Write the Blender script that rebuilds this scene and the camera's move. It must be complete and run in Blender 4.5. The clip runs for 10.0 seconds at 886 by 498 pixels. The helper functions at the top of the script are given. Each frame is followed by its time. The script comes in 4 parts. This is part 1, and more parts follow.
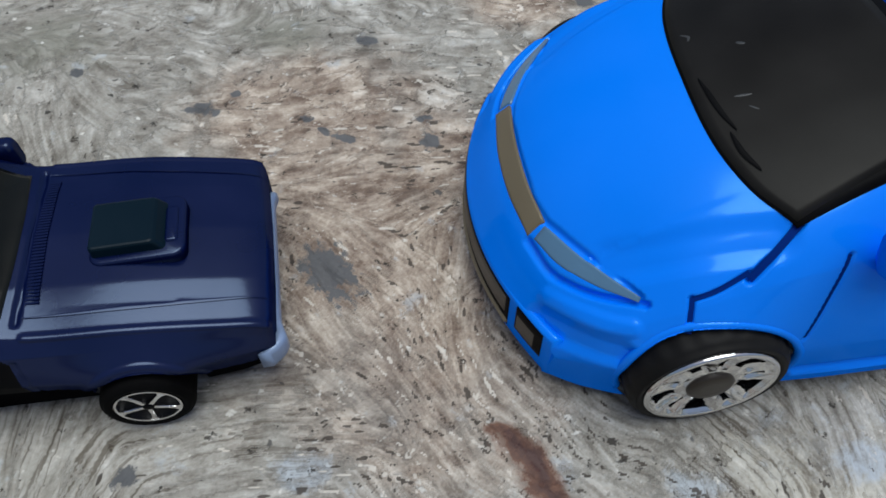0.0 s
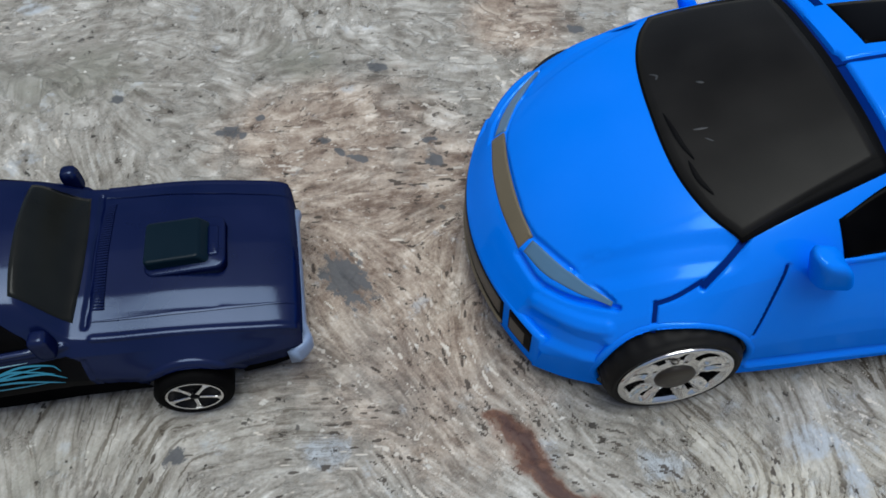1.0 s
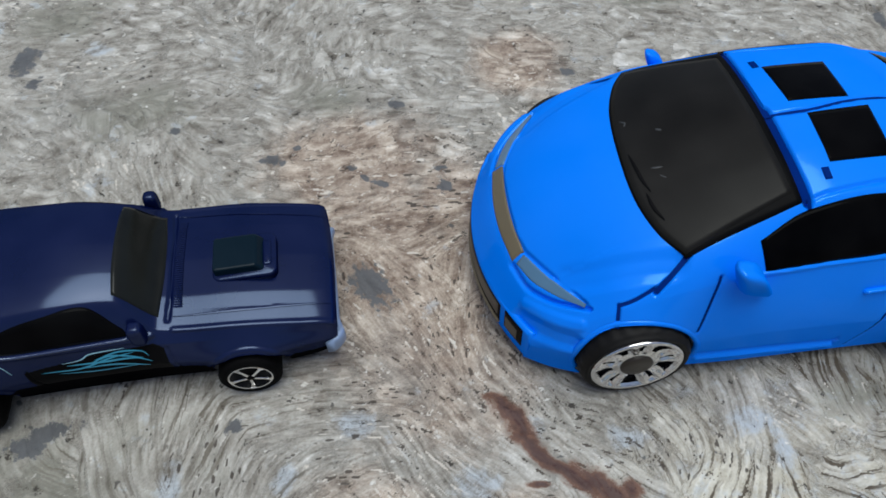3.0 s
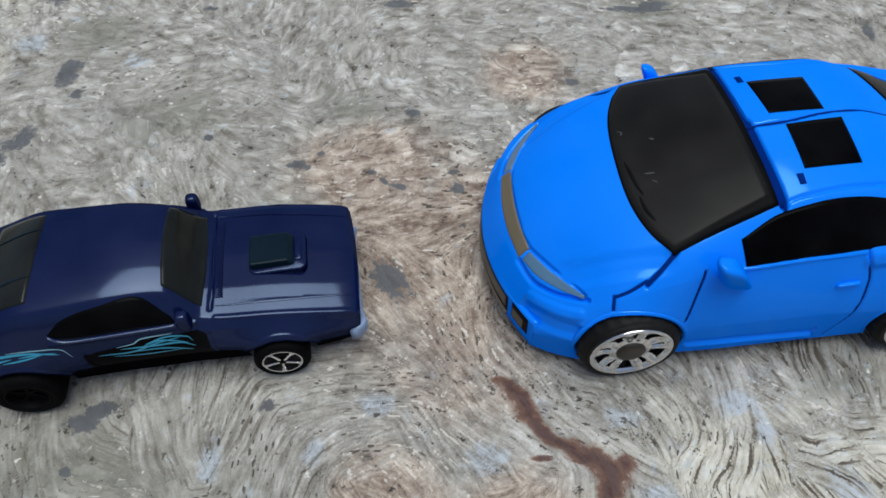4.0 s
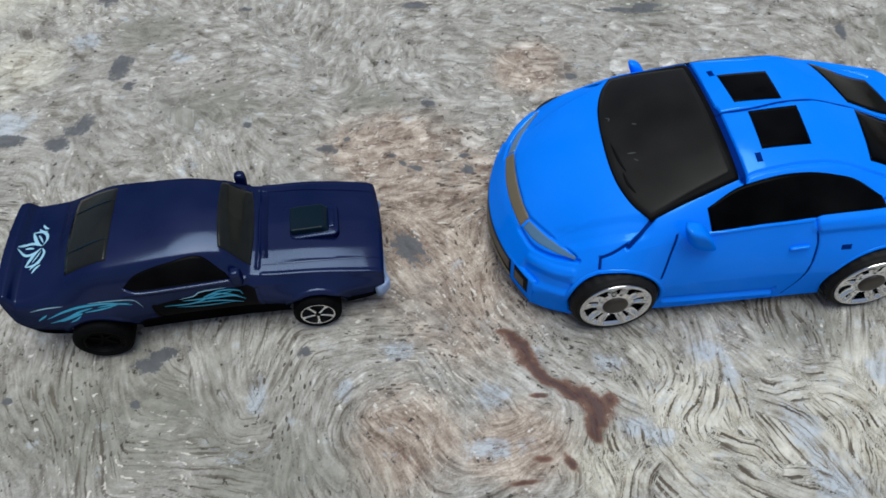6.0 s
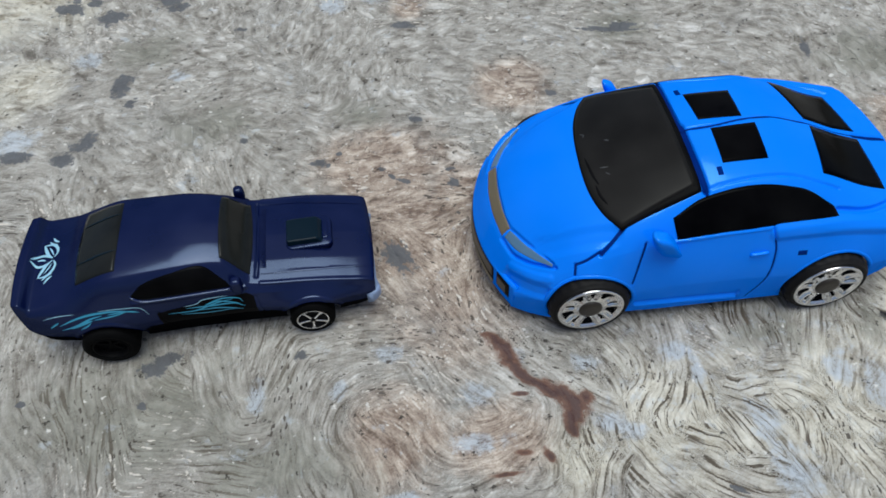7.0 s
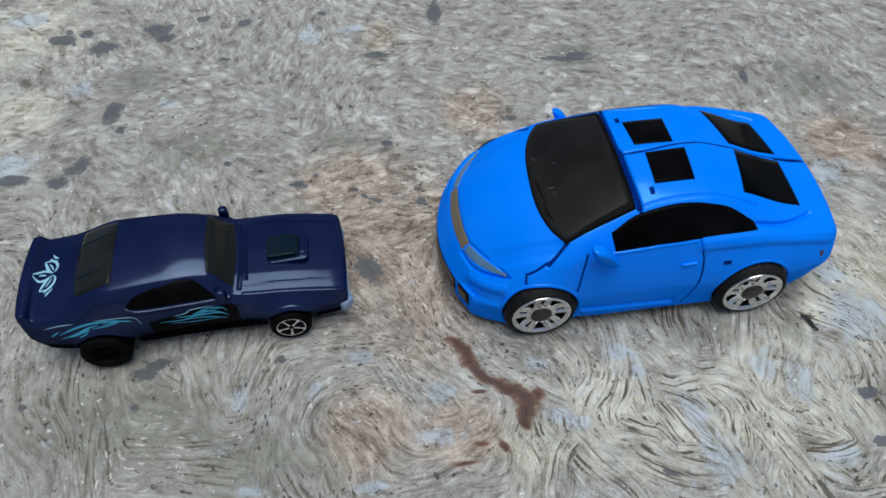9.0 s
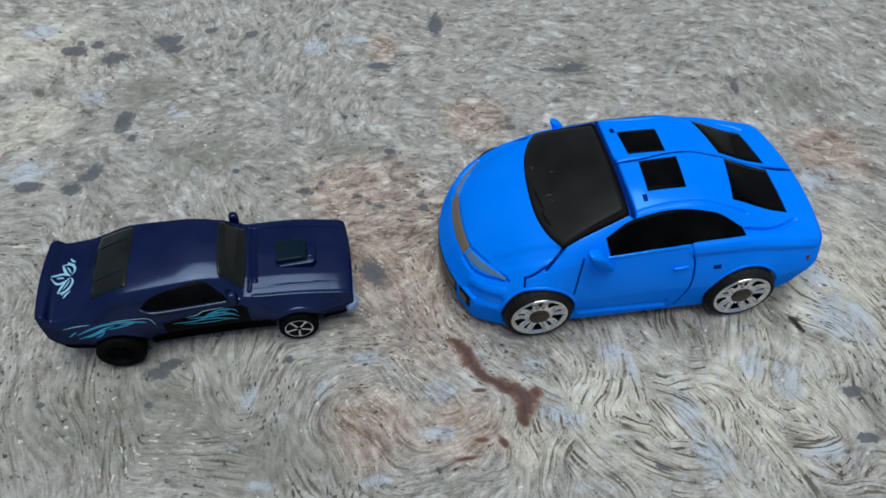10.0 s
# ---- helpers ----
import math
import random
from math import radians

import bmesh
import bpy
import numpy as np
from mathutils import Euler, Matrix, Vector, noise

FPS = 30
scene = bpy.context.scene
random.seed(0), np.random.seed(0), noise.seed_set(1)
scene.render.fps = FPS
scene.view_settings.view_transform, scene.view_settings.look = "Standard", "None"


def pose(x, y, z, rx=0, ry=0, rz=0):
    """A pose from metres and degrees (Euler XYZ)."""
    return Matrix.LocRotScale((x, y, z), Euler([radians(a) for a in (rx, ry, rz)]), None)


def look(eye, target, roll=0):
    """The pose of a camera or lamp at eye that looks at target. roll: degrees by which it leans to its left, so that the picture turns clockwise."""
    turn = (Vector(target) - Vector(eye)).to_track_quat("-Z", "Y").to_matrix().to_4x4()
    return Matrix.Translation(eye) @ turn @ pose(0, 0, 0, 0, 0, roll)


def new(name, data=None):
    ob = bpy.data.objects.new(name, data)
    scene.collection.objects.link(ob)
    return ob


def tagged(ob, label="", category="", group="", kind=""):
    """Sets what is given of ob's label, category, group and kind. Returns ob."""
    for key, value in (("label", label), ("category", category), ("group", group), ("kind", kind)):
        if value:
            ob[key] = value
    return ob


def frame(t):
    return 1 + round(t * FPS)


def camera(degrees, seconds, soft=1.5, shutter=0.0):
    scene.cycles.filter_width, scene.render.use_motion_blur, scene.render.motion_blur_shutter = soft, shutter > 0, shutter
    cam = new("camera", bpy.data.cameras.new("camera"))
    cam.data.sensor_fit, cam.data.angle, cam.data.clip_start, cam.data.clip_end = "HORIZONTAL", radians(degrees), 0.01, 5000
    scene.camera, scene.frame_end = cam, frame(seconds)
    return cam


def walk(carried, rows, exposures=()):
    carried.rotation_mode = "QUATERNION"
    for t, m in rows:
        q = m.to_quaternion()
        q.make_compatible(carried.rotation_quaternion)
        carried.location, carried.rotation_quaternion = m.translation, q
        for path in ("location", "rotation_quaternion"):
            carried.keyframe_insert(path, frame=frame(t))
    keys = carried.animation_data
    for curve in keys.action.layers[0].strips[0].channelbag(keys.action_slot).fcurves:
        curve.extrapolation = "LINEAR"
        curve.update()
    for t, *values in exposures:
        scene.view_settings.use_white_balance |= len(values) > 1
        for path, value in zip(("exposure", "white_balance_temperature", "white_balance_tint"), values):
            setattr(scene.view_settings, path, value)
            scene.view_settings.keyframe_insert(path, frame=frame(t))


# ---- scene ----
CM = 0.01
cam = camera(64.03, 10.0, soft=1.65)
# seconds, eye, target (centimetres), roll
PATH = [
    (0, (1.206, -4.935, 7.45), (1.241, -3.743, 5.844), -0.3),
    (0.5, (1.209, -5.202, 8.0), (1.23, -4.008, 6.396), -1.0),
    (1, (1.269, -5.527, 8.543), (1.279, -4.341, 6.932), -1.6),
    (1.5, (1.159, -5.787, 8.975), (1.162, -4.59, 7.372), -1.7),
    (2, (1.218, -6.155, 9.424), (1.223, -4.955, 7.824), -1.4),
    (2.5, (1.248, -6.467, 9.835), (1.249, -5.259, 8.241), -1.5),
    (4, (1.202, -7.528, 11.149), (1.162, -6.314, 9.56), -2.8),
    (4.5, (1.188, -7.994, 11.559), (1.135, -6.778, 9.971), -3.1),
    (5, (1.185, -8.481, 11.873), (1.12, -7.272, 10.281), -3.3),
    (5.5, (1.164, -8.855, 12.119), (1.095, -7.654, 10.521), -3.6),
    (7, (1.306, -9.74, 13.246), (1.264, -8.52, 11.662), -3.1),
    (7.5, (1.475, -10.012, 13.613), (1.451, -8.787, 12.033), -2.8),
    (8, (1.437, -10.336, 13.933), (1.421, -9.103, 12.358), -2.3),
    (8.5, (1.484, -10.472, 14.186), (1.477, -9.236, 12.614), -2.0),
    (9, (1.776, -10.77, 14.503), (1.779, -9.519, 12.943), -1.9),
    (9.5, (1.769, -10.986, 14.721), (1.775, -9.729, 13.165), -1.8),
    (10, (1.679, -11.248, 15.009), (1.688, -9.982, 13.461), -1.6),
]
walk(cam, [(t, look(Vector(e) * CM, Vector(g) * CM, r)) for t, e, g, r in PATH],
     exposures=[(0.0, 0.0, 6480, 10), (2.5, 0.05, 6480, 10), (5.5, 0.13, 6470, 10), (7.5, 0.11, 6440, 10), (10.0, -0.06, 6300, 9)])

# ---- sky and light: a bright overcast day ----
world = bpy.data.worlds.new("sky")
scene.world = world
world.use_nodes = True
wn = world.node_tree.nodes
sky = wn.new("ShaderNodeTexSky")
sky.sky_type = 'NISHITA'
sky.sun_disc = False
sky.sun_elevation = radians(85)
sky.sun_rotation = radians(125)
sky.dust_density = 4.0
sky.air_density = 1.0
wn["Background"].inputs["Strength"].default_value = 0.095
world.node_tree.links.new(sky.outputs[0], wn["Background"].inputs[0])

sun_data = bpy.data.lights.new("sun", 'SUN')
sun_data.energy = 1.95
sun_data.angle = radians(46)
sun_data.color = (0.86, 0.97, 0.965)
sun = new("sun", sun_data)
sun.matrix_world = look((0.14, -0.08, 2.0), (0, 0, 0))


# ---- material helpers ----
def mat(name):
    m = bpy.data.materials.new(name)
    m.use_nodes = True
    return m, m.node_tree.nodes, m.node_tree.links, m.node_tree.nodes["Principled BSDF"]


def node(nodes, kind, **values):
    n = nodes.new(kind)
    for key, value in values.items():
        n.inputs[key].default_value = value
    return n


def coords(nodes, links, per_cm=1.0):
    """Object coordinates in centimetres times per_cm."""
    tc = nodes.new("ShaderNodeTexCoord")
    mp = nodes.new("ShaderNodeMapping")
    mp.inputs["Scale"].default_value = (100 * per_cm,) * 3
    links.new(tc.outputs["Object"], mp.inputs["Vector"])
    return mp.outputs["Vector"]


def math_node(nodes, links, op, a, b=None, clamp=False):
    n = nodes.new("ShaderNodeMath")
    n.operation = op
    n.use_clamp = clamp
    for i, v in enumerate((a, b)):
        if v is None:
            continue
        if isinstance(v, (int, float)):
            n.inputs[i].default_value = v
        else:
            links.new(v, n.inputs[i])
    return n.outputs[0]


def ramp(nodes, links, fac, stops):
    n = nodes.new("ShaderNodeValToRGB")
    el = n.color_ramp.elements
    while len(el) < len(stops):
        el.new(0.5)
    for e, (p, c) in zip(el, stops):
        e.position = p
        e.color = c if len(c) == 4 else (*c, 1)
    links.new(fac, n.inputs[0])
    return n.outputs[0]


def mix(nodes, links, fac, a, b):
    n = nodes.new("ShaderNodeMix")
    n.data_type = 'RGBA'
    for sock, v in ((n.inputs[0], fac), (n.inputs[6], a), (n.inputs[7], b)):
        if isinstance(v, (int, float)):
            sock.default_value = v
        elif isinstance(v, tuple):
            sock.default_value = v if len(v) == 4 else (*v, 1)
        else:
            links.new(v, sock)
    return n.outputs[2]


def bump(nodes, links, height, strength, distance):
    n = nodes.new("ShaderNodeBump")
    n.inputs["Strength"].default_value = strength
    n.inputs["Distance"].default_value = distance
    links.new(height, n.inputs["Height"])
    return n.outputs[0]


def shiny(name, colour, rough, metal=0.0, vary=0.06, coat=0.0, grain=6.0, relief=0.15, rough_vary=0.08, spec=0.5, tint=(1, 1, 1), gloss=0.0):
    """A painted, moulded or metal surface with faint unevenness, dust and smudges."""
    m, n, l, b = mat(name)
    p = coords(n, l, 1.0)
    big = node(n, "ShaderNodeTexNoise", Scale=0.9, Detail=3.0)
    fine = node(n, "ShaderNodeTexNoise", Scale=grain * 4, Detail=4.0)
    for t in (big, fine):
        l.new(p, t.inputs["Vector"])
    lo = tuple(c * (1 - vary) for c in colour)
    hi = tuple(min(1.0, c * (1 + vary) + 0.004) for c in colour)
    l.new(ramp(n, l, big.outputs[0], [(0.3, lo), (0.7, hi)]), b.inputs["Base Color"])
    r = math_node(n, l, 'MULTIPLY_ADD', fine.outputs[0], rough_vary)
    r.node.inputs[2].default_value = rough - rough_vary / 2
    l.new(r, b.inputs["Roughness"])
    b.inputs["Metallic"].default_value = metal
    b.inputs["Specular IOR Level"].default_value = spec
    b.inputs["Specular Tint"].default_value = (*tint, 1)
    b.inputs["Coat Weight"].default_value = coat
    b.inputs["Coat Roughness"].default_value = 0.08
    h = math_node(n, l, 'ADD', big.outputs[0], math_node(n, l, 'MULTIPLY', fine.outputs[0], 0.15))
    l.new(bump(n, l, h, relief, 0.0004), b.inputs["Normal"])
    if gloss:
        # an even tinted gloss over the pigment, as on lacquer and dyed plastic
        under, sheen, both_of = n.new("ShaderNodeBsdfDiffuse"), n.new("ShaderNodeBsdfAnisotropic"), n.new("ShaderNodeMixShader")
        for socket, target in (("Base Color", under.inputs["Color"]), ("Roughness", sheen.inputs["Roughness"]), ("Normal", under.inputs["Normal"]), ("Normal", sheen.inputs["Normal"])):
            l.new(b.inputs[socket].links[0].from_socket, target)
        sheen.inputs["Color"].default_value = (*tint, 1)
        both_of.inputs[0].default_value = gloss
        l.new(under.outputs[0], both_of.inputs[1])
        l.new(sheen.outputs[0], both_of.inputs[2])
        l.new(both_of.outputs[0], n["Material Output"].inputs["Surface"])
        n.remove(b)
    return m


BLUE = shiny("blue_plastic", (0.0, 0.196, 0.92), 0.12, vary=0.02, relief=0.08, gloss=0.05, tint=(0.30, 0.70, 1.0))
BLUE_GAP = shiny("dark_seam", (0.0, 0.018, 0.15), 0.7, spec=0.0)
BLACK_GLASS = shiny("smoked_windscreen", (0.0095, 0.0088, 0.008), 0.36, vary=0.2, spec=0.09)
BLACK_GLOSS = shiny("black_window", (0.0008, 0.0008, 0.0012), 0.10, spec=0.02)
BLACK = shiny("black_plastic", (0.0015, 0.0015, 0.002), 0.5, spec=0.04)
RUBBER = shiny("black_rubber", (0.006, 0.0056, 0.0056), 0.6, spec=0.15)
CHROME = shiny("chrome_plating", (0.70, 0.70, 0.71), 0.09, metal=1.0, relief=0.5)
TAN = shiny("tan_paint", (0.15, 0.12, 0.075), 0.4, spec=0.4)
LAMP = shiny("grey_lamp_lens", (0.085, 0.18, 0.29), 0.2)
DARK_RUBBER = shiny("matt_black_rubber", (0.0016, 0.0016, 0.0018), 0.7, spec=0.04)
HUB = shiny("dull_brown_hub", (0.07, 0.058, 0.045), 0.5)
RED = shiny("dark_red_lens", (0.05, 0.008, 0.015), 0.3)
NAVY = shiny("navy_enamel", (0.0010, 0.0040, 0.033), 0.15, vary=0.12, relief=0.08, rough_vary=0.06, gloss=0.048, tint=(0.54, 0.69, 1.0))
# lighter, glossier navy that carries the body's highlight under the windows
LEDGE_LIGHT = shiny("lit_ledge_navy", (0.010, 0.018, 0.07), 0.16, spec=1.0, tint=(0.75, 0.88, 1.0))
NAVY_TRIM = shiny("navy_plastic", (0.002, 0.010, 0.018), 0.30, spec=0.10)
CAP = shiny("dark_brown_cap", (0.032, 0.025, 0.019), 0.35, spec=0.3)
CHASSIS = shiny("black_chassis", (0.006, 0.006, 0.008), 0.5, spec=0.25)
# near-black copy of the navy for the body's unlit lower flank
FLANK_SHADE = shiny("flank_shade_black", (0.0012, 0.0012, 0.0018), 0.8, spec=0.0)
PRINT = shiny("black_print", (0.0022, 0.0021, 0.0026), 0.6, spec=0.02)
SMOKE = shiny("smoked_window", (0.0085, 0.0095, 0.0085), 0.14, vary=0.3, spec=0.16)
SILVER = shiny("grey_silver_bumper", (0.24, 0.32, 0.48), 0.35, metal=0.2)
CYAN = shiny("cyan_print", (0.03, 0.30, 0.46), 0.3)
SCRATCH = shiny("grey_scratch", (0.028, 0.03, 0.032), 0.5)
PALE = shiny("pale_print", (0.30, 0.55, 0.68), 0.3)


# ---- mesh helpers; all shapes are in centimetres ----
def part(name, bm, material, parent=None, label="", smooth=True):
    bmesh.ops.recalc_face_normals(bm, faces=bm.faces[:])
    me = bpy.data.meshes.new(name)
    for v in bm.verts:
        v.co *= CM
    bm.to_mesh(me)
    bm.free()
    if smooth:
        me.polygons.foreach_set("use_smooth", [True] * len(me.polygons))
    me.materials.append(material)
    ob = new(name, me)
    ob.parent = parent
    if label:
        tagged(ob, label)
    return ob


def pchip(xs, ys):
    """Smooth curve through points that does not overshoot."""
    xs, ys = np.array(xs, float), np.array(ys, float)
    h, d = np.diff(xs), np.diff(ys) / np.diff(xs)
    m = np.zeros(len(xs))
    for i in range(1, len(xs) - 1):
        if d[i - 1] * d[i] > 0:
            a, b = 2 * h[i] + h[i - 1], h[i] + 2 * h[i - 1]
            m[i] = (a + b) / (a / d[i - 1] + b / d[i])
    m[0], m[-1] = d[0], d[-1]

    def f(x):
        x = np.clip(np.asarray(x, float), xs[0], xs[-1])
        i = np.clip(np.searchsorted(xs, x) - 1, 0, len(h) - 1)
        t = (x - xs[i]) / h[i]
        return ((1 + 2 * t) * (1 - t) ** 2 * ys[i] + t * (1 - t) ** 2 * h[i] * m[i]
                + t * t * (3 - 2 * t) * ys[i + 1] + t * t * (t - 1) * h[i] * m[i + 1])
    return f


def spline(points, n):
    """n points along a smooth open curve through the points, evenly spaced."""
    p = np.array(points, float)
    if len(p) == 2:
        return p[0] + (p[1] - p[0]) * np.linspace(0, 1, n)[:, None]
    s = np.r_[0, np.cumsum(np.linalg.norm(np.diff(p, axis=0), axis=1))]
    t = np.linspace(0, s[-1], n)
    ext = np.vstack([2 * p[0] - p[1], p, 2 * p[-1] - p[-2]])
    es = np.r_[-(s[1]), s, 2 * s[-1] - s[-2]]
    out = []
    for x in t:
        i = min(max(np.searchsorted(s, x, side="right") - 1, 0), len(p) - 2)
        a, b, c, d = ext[i:i + 4]
        h = s[i + 1] - s[i]
        u = (x - s[i]) / h
        m1, m2 = (c - a) / (es[i + 2] - es[i]) * h, (d - b) / (es[i + 3] - es[i + 1]) * h
        out.append((1 + 2 * u) * (1 - u) ** 2 * b + u * (1 - u) ** 2 * m1 + u * u * (3 - 2 * u) * c + u * u * (u - 1) * m2)
    return np.array(out)


def line_distance(p, line):
    """Distance of points to a polyline in space."""
    best = np.full(len(p), 1e9)
    for a, b in zip(line[:-1], line[1:]):
        d = b - a
        t = np.clip((p - a) @ d / max(d @ d, 1e-12), 0, 1)
        best = np.minimum(best, np.linalg.norm(p - a - t[:, None] * d, axis=1))
    return best


class Shell:
    """A car body: sections along x, each through sill, flank, belt, upper edge and top."""

    def __init__(self, xs, bow, zb, wb, wm, zm, ws, zs, wr, zr, zt, crisp, nx, nv, lip=(0.0, 1.0, 1.0)):
        f = {k: pchip(xs, v) for k, v in dict(bow=bow, zb=zb, wb=wb, wm=wm, zm=zm, ws=ws, zs=zs, wr=wr, zr=zr, zt=zt, crisp=crisp).items()}
        self.nx, self.nv = nx, nv
        sx = np.linspace(xs[0], xs[-1], nx)
        grid = np.zeros((nx, nv, 3))
        v = np.linspace(0, 2, nv)
        for i, x in enumerate(sx):
            g = {k: float(c(x)) for k, c in f.items()}
            y = [g["wb"], g["wm"], g["ws"], g["wr"], g["wr"] * 0.55]
            z = [g["zb"], g["zm"], g["zs"], g["zr"], g["zr"] + 0.72 * (g["zt"] - g["zr"])]
            knots = [0, 0.2, 0.46, 0.68, 0.84]
            ky = knots + [1.0] + [2 - k for k in knots[::-1]]
            yy = [-a for a in y] + [0] + y[::-1]
            zz = z + [g["zt"]] + z[::-1]
            c = g["crisp"]
            Y = pchip(ky, yy)(v) * (1 - c) + np.interp(v, ky, yy) * c
            Z = pchip(ky, zz)(v) * (1 - c) + np.interp(v, ky, zz) * c
            grid[i, :, 0] = x + g["bow"] * (Y / max(wm)) ** 2
            if lip[0]:
                grid[i, :, 0] -= lip[0] * np.exp(-((Z - lip[1]) / lip[2]) ** 2) * math.exp(-((x - xs[0]) / 0.5) ** 2)
            grid[i, :, 1], grid[i, :, 2] = Y, Z
        self.grid = grid
        self.refresh()

    def refresh(self):
        from mathutils.bvhtree import BVHTree
        nx, nv = self.nx, self.nv
        a = (np.arange(nx - 1)[:, None] * nv + np.arange(nv - 1)).ravel()
        self.quads = np.stack([a, a + 1, a + nv + 1, a + nv], 1)
        p = self.grid.reshape(-1, 3)
        caps = [tuple(range(nv)), tuple(range((nx - 1) * nv, nx * nv))]
        self.tree = BVHTree.FromPolygons([Vector(c) for c in p], self.quads.tolist() + caps)
        du = np.gradient(self.grid, axis=0)
        dv = np.gradient(self.grid, axis=1)
        n = np.cross(dv, du).reshape(-1, 3)
        n /= np.maximum(np.linalg.norm(n, axis=1), 1e-9)[:, None]
        flip = ((p - np.array([p[:, 0].mean(), 0, 1.0])) * n).sum(1)
        if flip.sum() < 0:
            n = -n
        self.normal = n

    def cast(self, axis, a, b, side=-1):
        """The surface point under (a, b): 'top' takes x, y; 'side' x, z; 'front' and 'rear' y, z; 'near' a place close to it."""
        if axis == "near":
            p, n, *_ = self.tree.find_nearest(Vector(a))
            out = p - Vector((p.x * 0.6, 0, 0.8))
            return p, n if n.dot(out) > 0 else -n
        if axis == "top":
            o, d = Vector((a, b, 20)), Vector((0, 0, -1))
        elif axis == "side":
            o, d = Vector((a, 20 * side, b)), Vector((0, -side, 0))
        else:
            s = -1 if axis == "front" else 1
            o, d = Vector((20 * s, a, b)), Vector((-s, 0, 0))
        p, n, *_ = self.tree.ray_cast(o, d)
        if p is None:
            p, n, *_ = self.tree.find_nearest(o + d * 18)
        if n.dot(d) > 0:
            n = -n
        return p, n

    def groove(self, axis, line, width, depth, side=0, n=60):
        """Presses a joint into the surface along a line; 'side' lines on both flanks unless one is named."""
        p = self.grid.reshape(-1, 3)
        for s in ((side,) if side else (-1, 1) if axis == "side" else (1,)):
            c = spline(line, n)
            curve = np.array([self.cast(axis, q[0], q[1], s)[0] for q in c])
            near = np.nonzero(((p > curve.min(0) - width) & (p < curve.max(0) + width)).all(1))[0]
            d = np.full(len(p), 9.0)
            d[near] = line_distance(p[near], curve)
            k = np.clip(1.35 - d / (width / 2), 0, 1)
            k = k * k * (3 - 2 * k)
            p -= self.normal * (depth * k)[:, None]
        self.grid = p.reshape(self.grid.shape)

    def seam(self, axis, line, width, depth, parent, side=0, n=40):
        """A joint between two panels: a groove with a dark bottom."""
        for s in ((side,) if side else (-1, 1) if axis == "side" else (1,)):
            c = spline(line, n)
            hit = [self.cast(axis, q[0], q[1], s) for q in c]
            pts = np.array([h[0] for h in hit])
            t = np.gradient(pts, axis=0)
            bm = bmesh.new()
            rows = []
            for (p, nn), d in zip(hit, t):
                across = nn.cross(Vector(d)).normalized() * width * 0.42
                rows.append([bm.verts.new(p + across * k - nn * (depth * 0.35)) for k in (-1, 1)])
            for a, b in zip(rows, rows[1:]):
                bm.faces.new((a[0], b[0], b[1], a[1]))
            part("seam", bm, BLUE_GAP, parent)
        self.groove(axis, line, width, depth, side)

    def swell(self, axis, at, radius, height, near=0.0):
        """A soft swelling (or dent) round a point."""
        p = self.grid.reshape(-1, 3)
        c = [0, 1] if axis == "top" else [0, 2]
        d = np.hypot((p[:, c[0]] - at[0]) / radius[0], (p[:, c[1]] - at[1]) / radius[1])
        k = np.exp(-d * d * 2) * (abs(p[:, 1]) > near if axis == "side" else 1)
        p += self.normal * (height * k)[:, None]
        self.grid = p.reshape(self.grid.shape)

    def panels(self, arches, which, parent, material, labels, other={}, ends=True):
        """Makes the meshes: wheel arches cut out, faces dealt out to panels by which(x, y, z)."""
        p = self.grid.reshape(-1, 3).copy()
        gone = np.zeros(len(p), bool)
        for x, z, r, inner in arches:
            d = np.hypot(p[:, 0] - x, p[:, 2] - z)
            wide = abs(p[:, 1]) > inner
            snap = wide & (abs(d - r) < 0.035)
            for c, o in ((0, x), (2, z)):
                p[snap, c] = o + (p[snap, c] - o) * r / d[snap]
            gone |= wide & (d < r - 0.034)
        q = self.quads
        keep = ~gone[q].any(1)
        q = q[keep]
        mid = p[q].mean(1)
        names = which(mid[:, 0], mid[:, 1], mid[:, 2])
        made = {}
        for nm in sorted(set(names)):
            f = q[names == nm]
            used, inv = np.unique(f, return_inverse=True)
            verts, faces = p[used].tolist(), inv.reshape(-1, 4).tolist()
            if nm == "body" and ends:
                for row in (0, self.nx - 1):
                    ring = self.grid[row].tolist()
                    b = len(verts)
                    c = np.mean(self.grid[row], 0).tolist()
                    verts += ring + [c]
                    k = len(ring)
                    faces += [(b + i, b + (i + 1) % k, b + k) for i in range(k)]
            me = bpy.data.meshes.new(nm)
            me.from_pydata([tuple(c * CM for c in v) for v in verts], [], faces)
            me.polygons.foreach_set("use_smooth", [True] * len(me.polygons))
            plain = nm.split(":")[0]
            me.materials.append(other.get(plain, material))
            ob = new(plain, me)
            ob.parent = parent
            if labels.get(plain):
                tagged(ob, labels[plain])
            made[nm] = ob
        return made

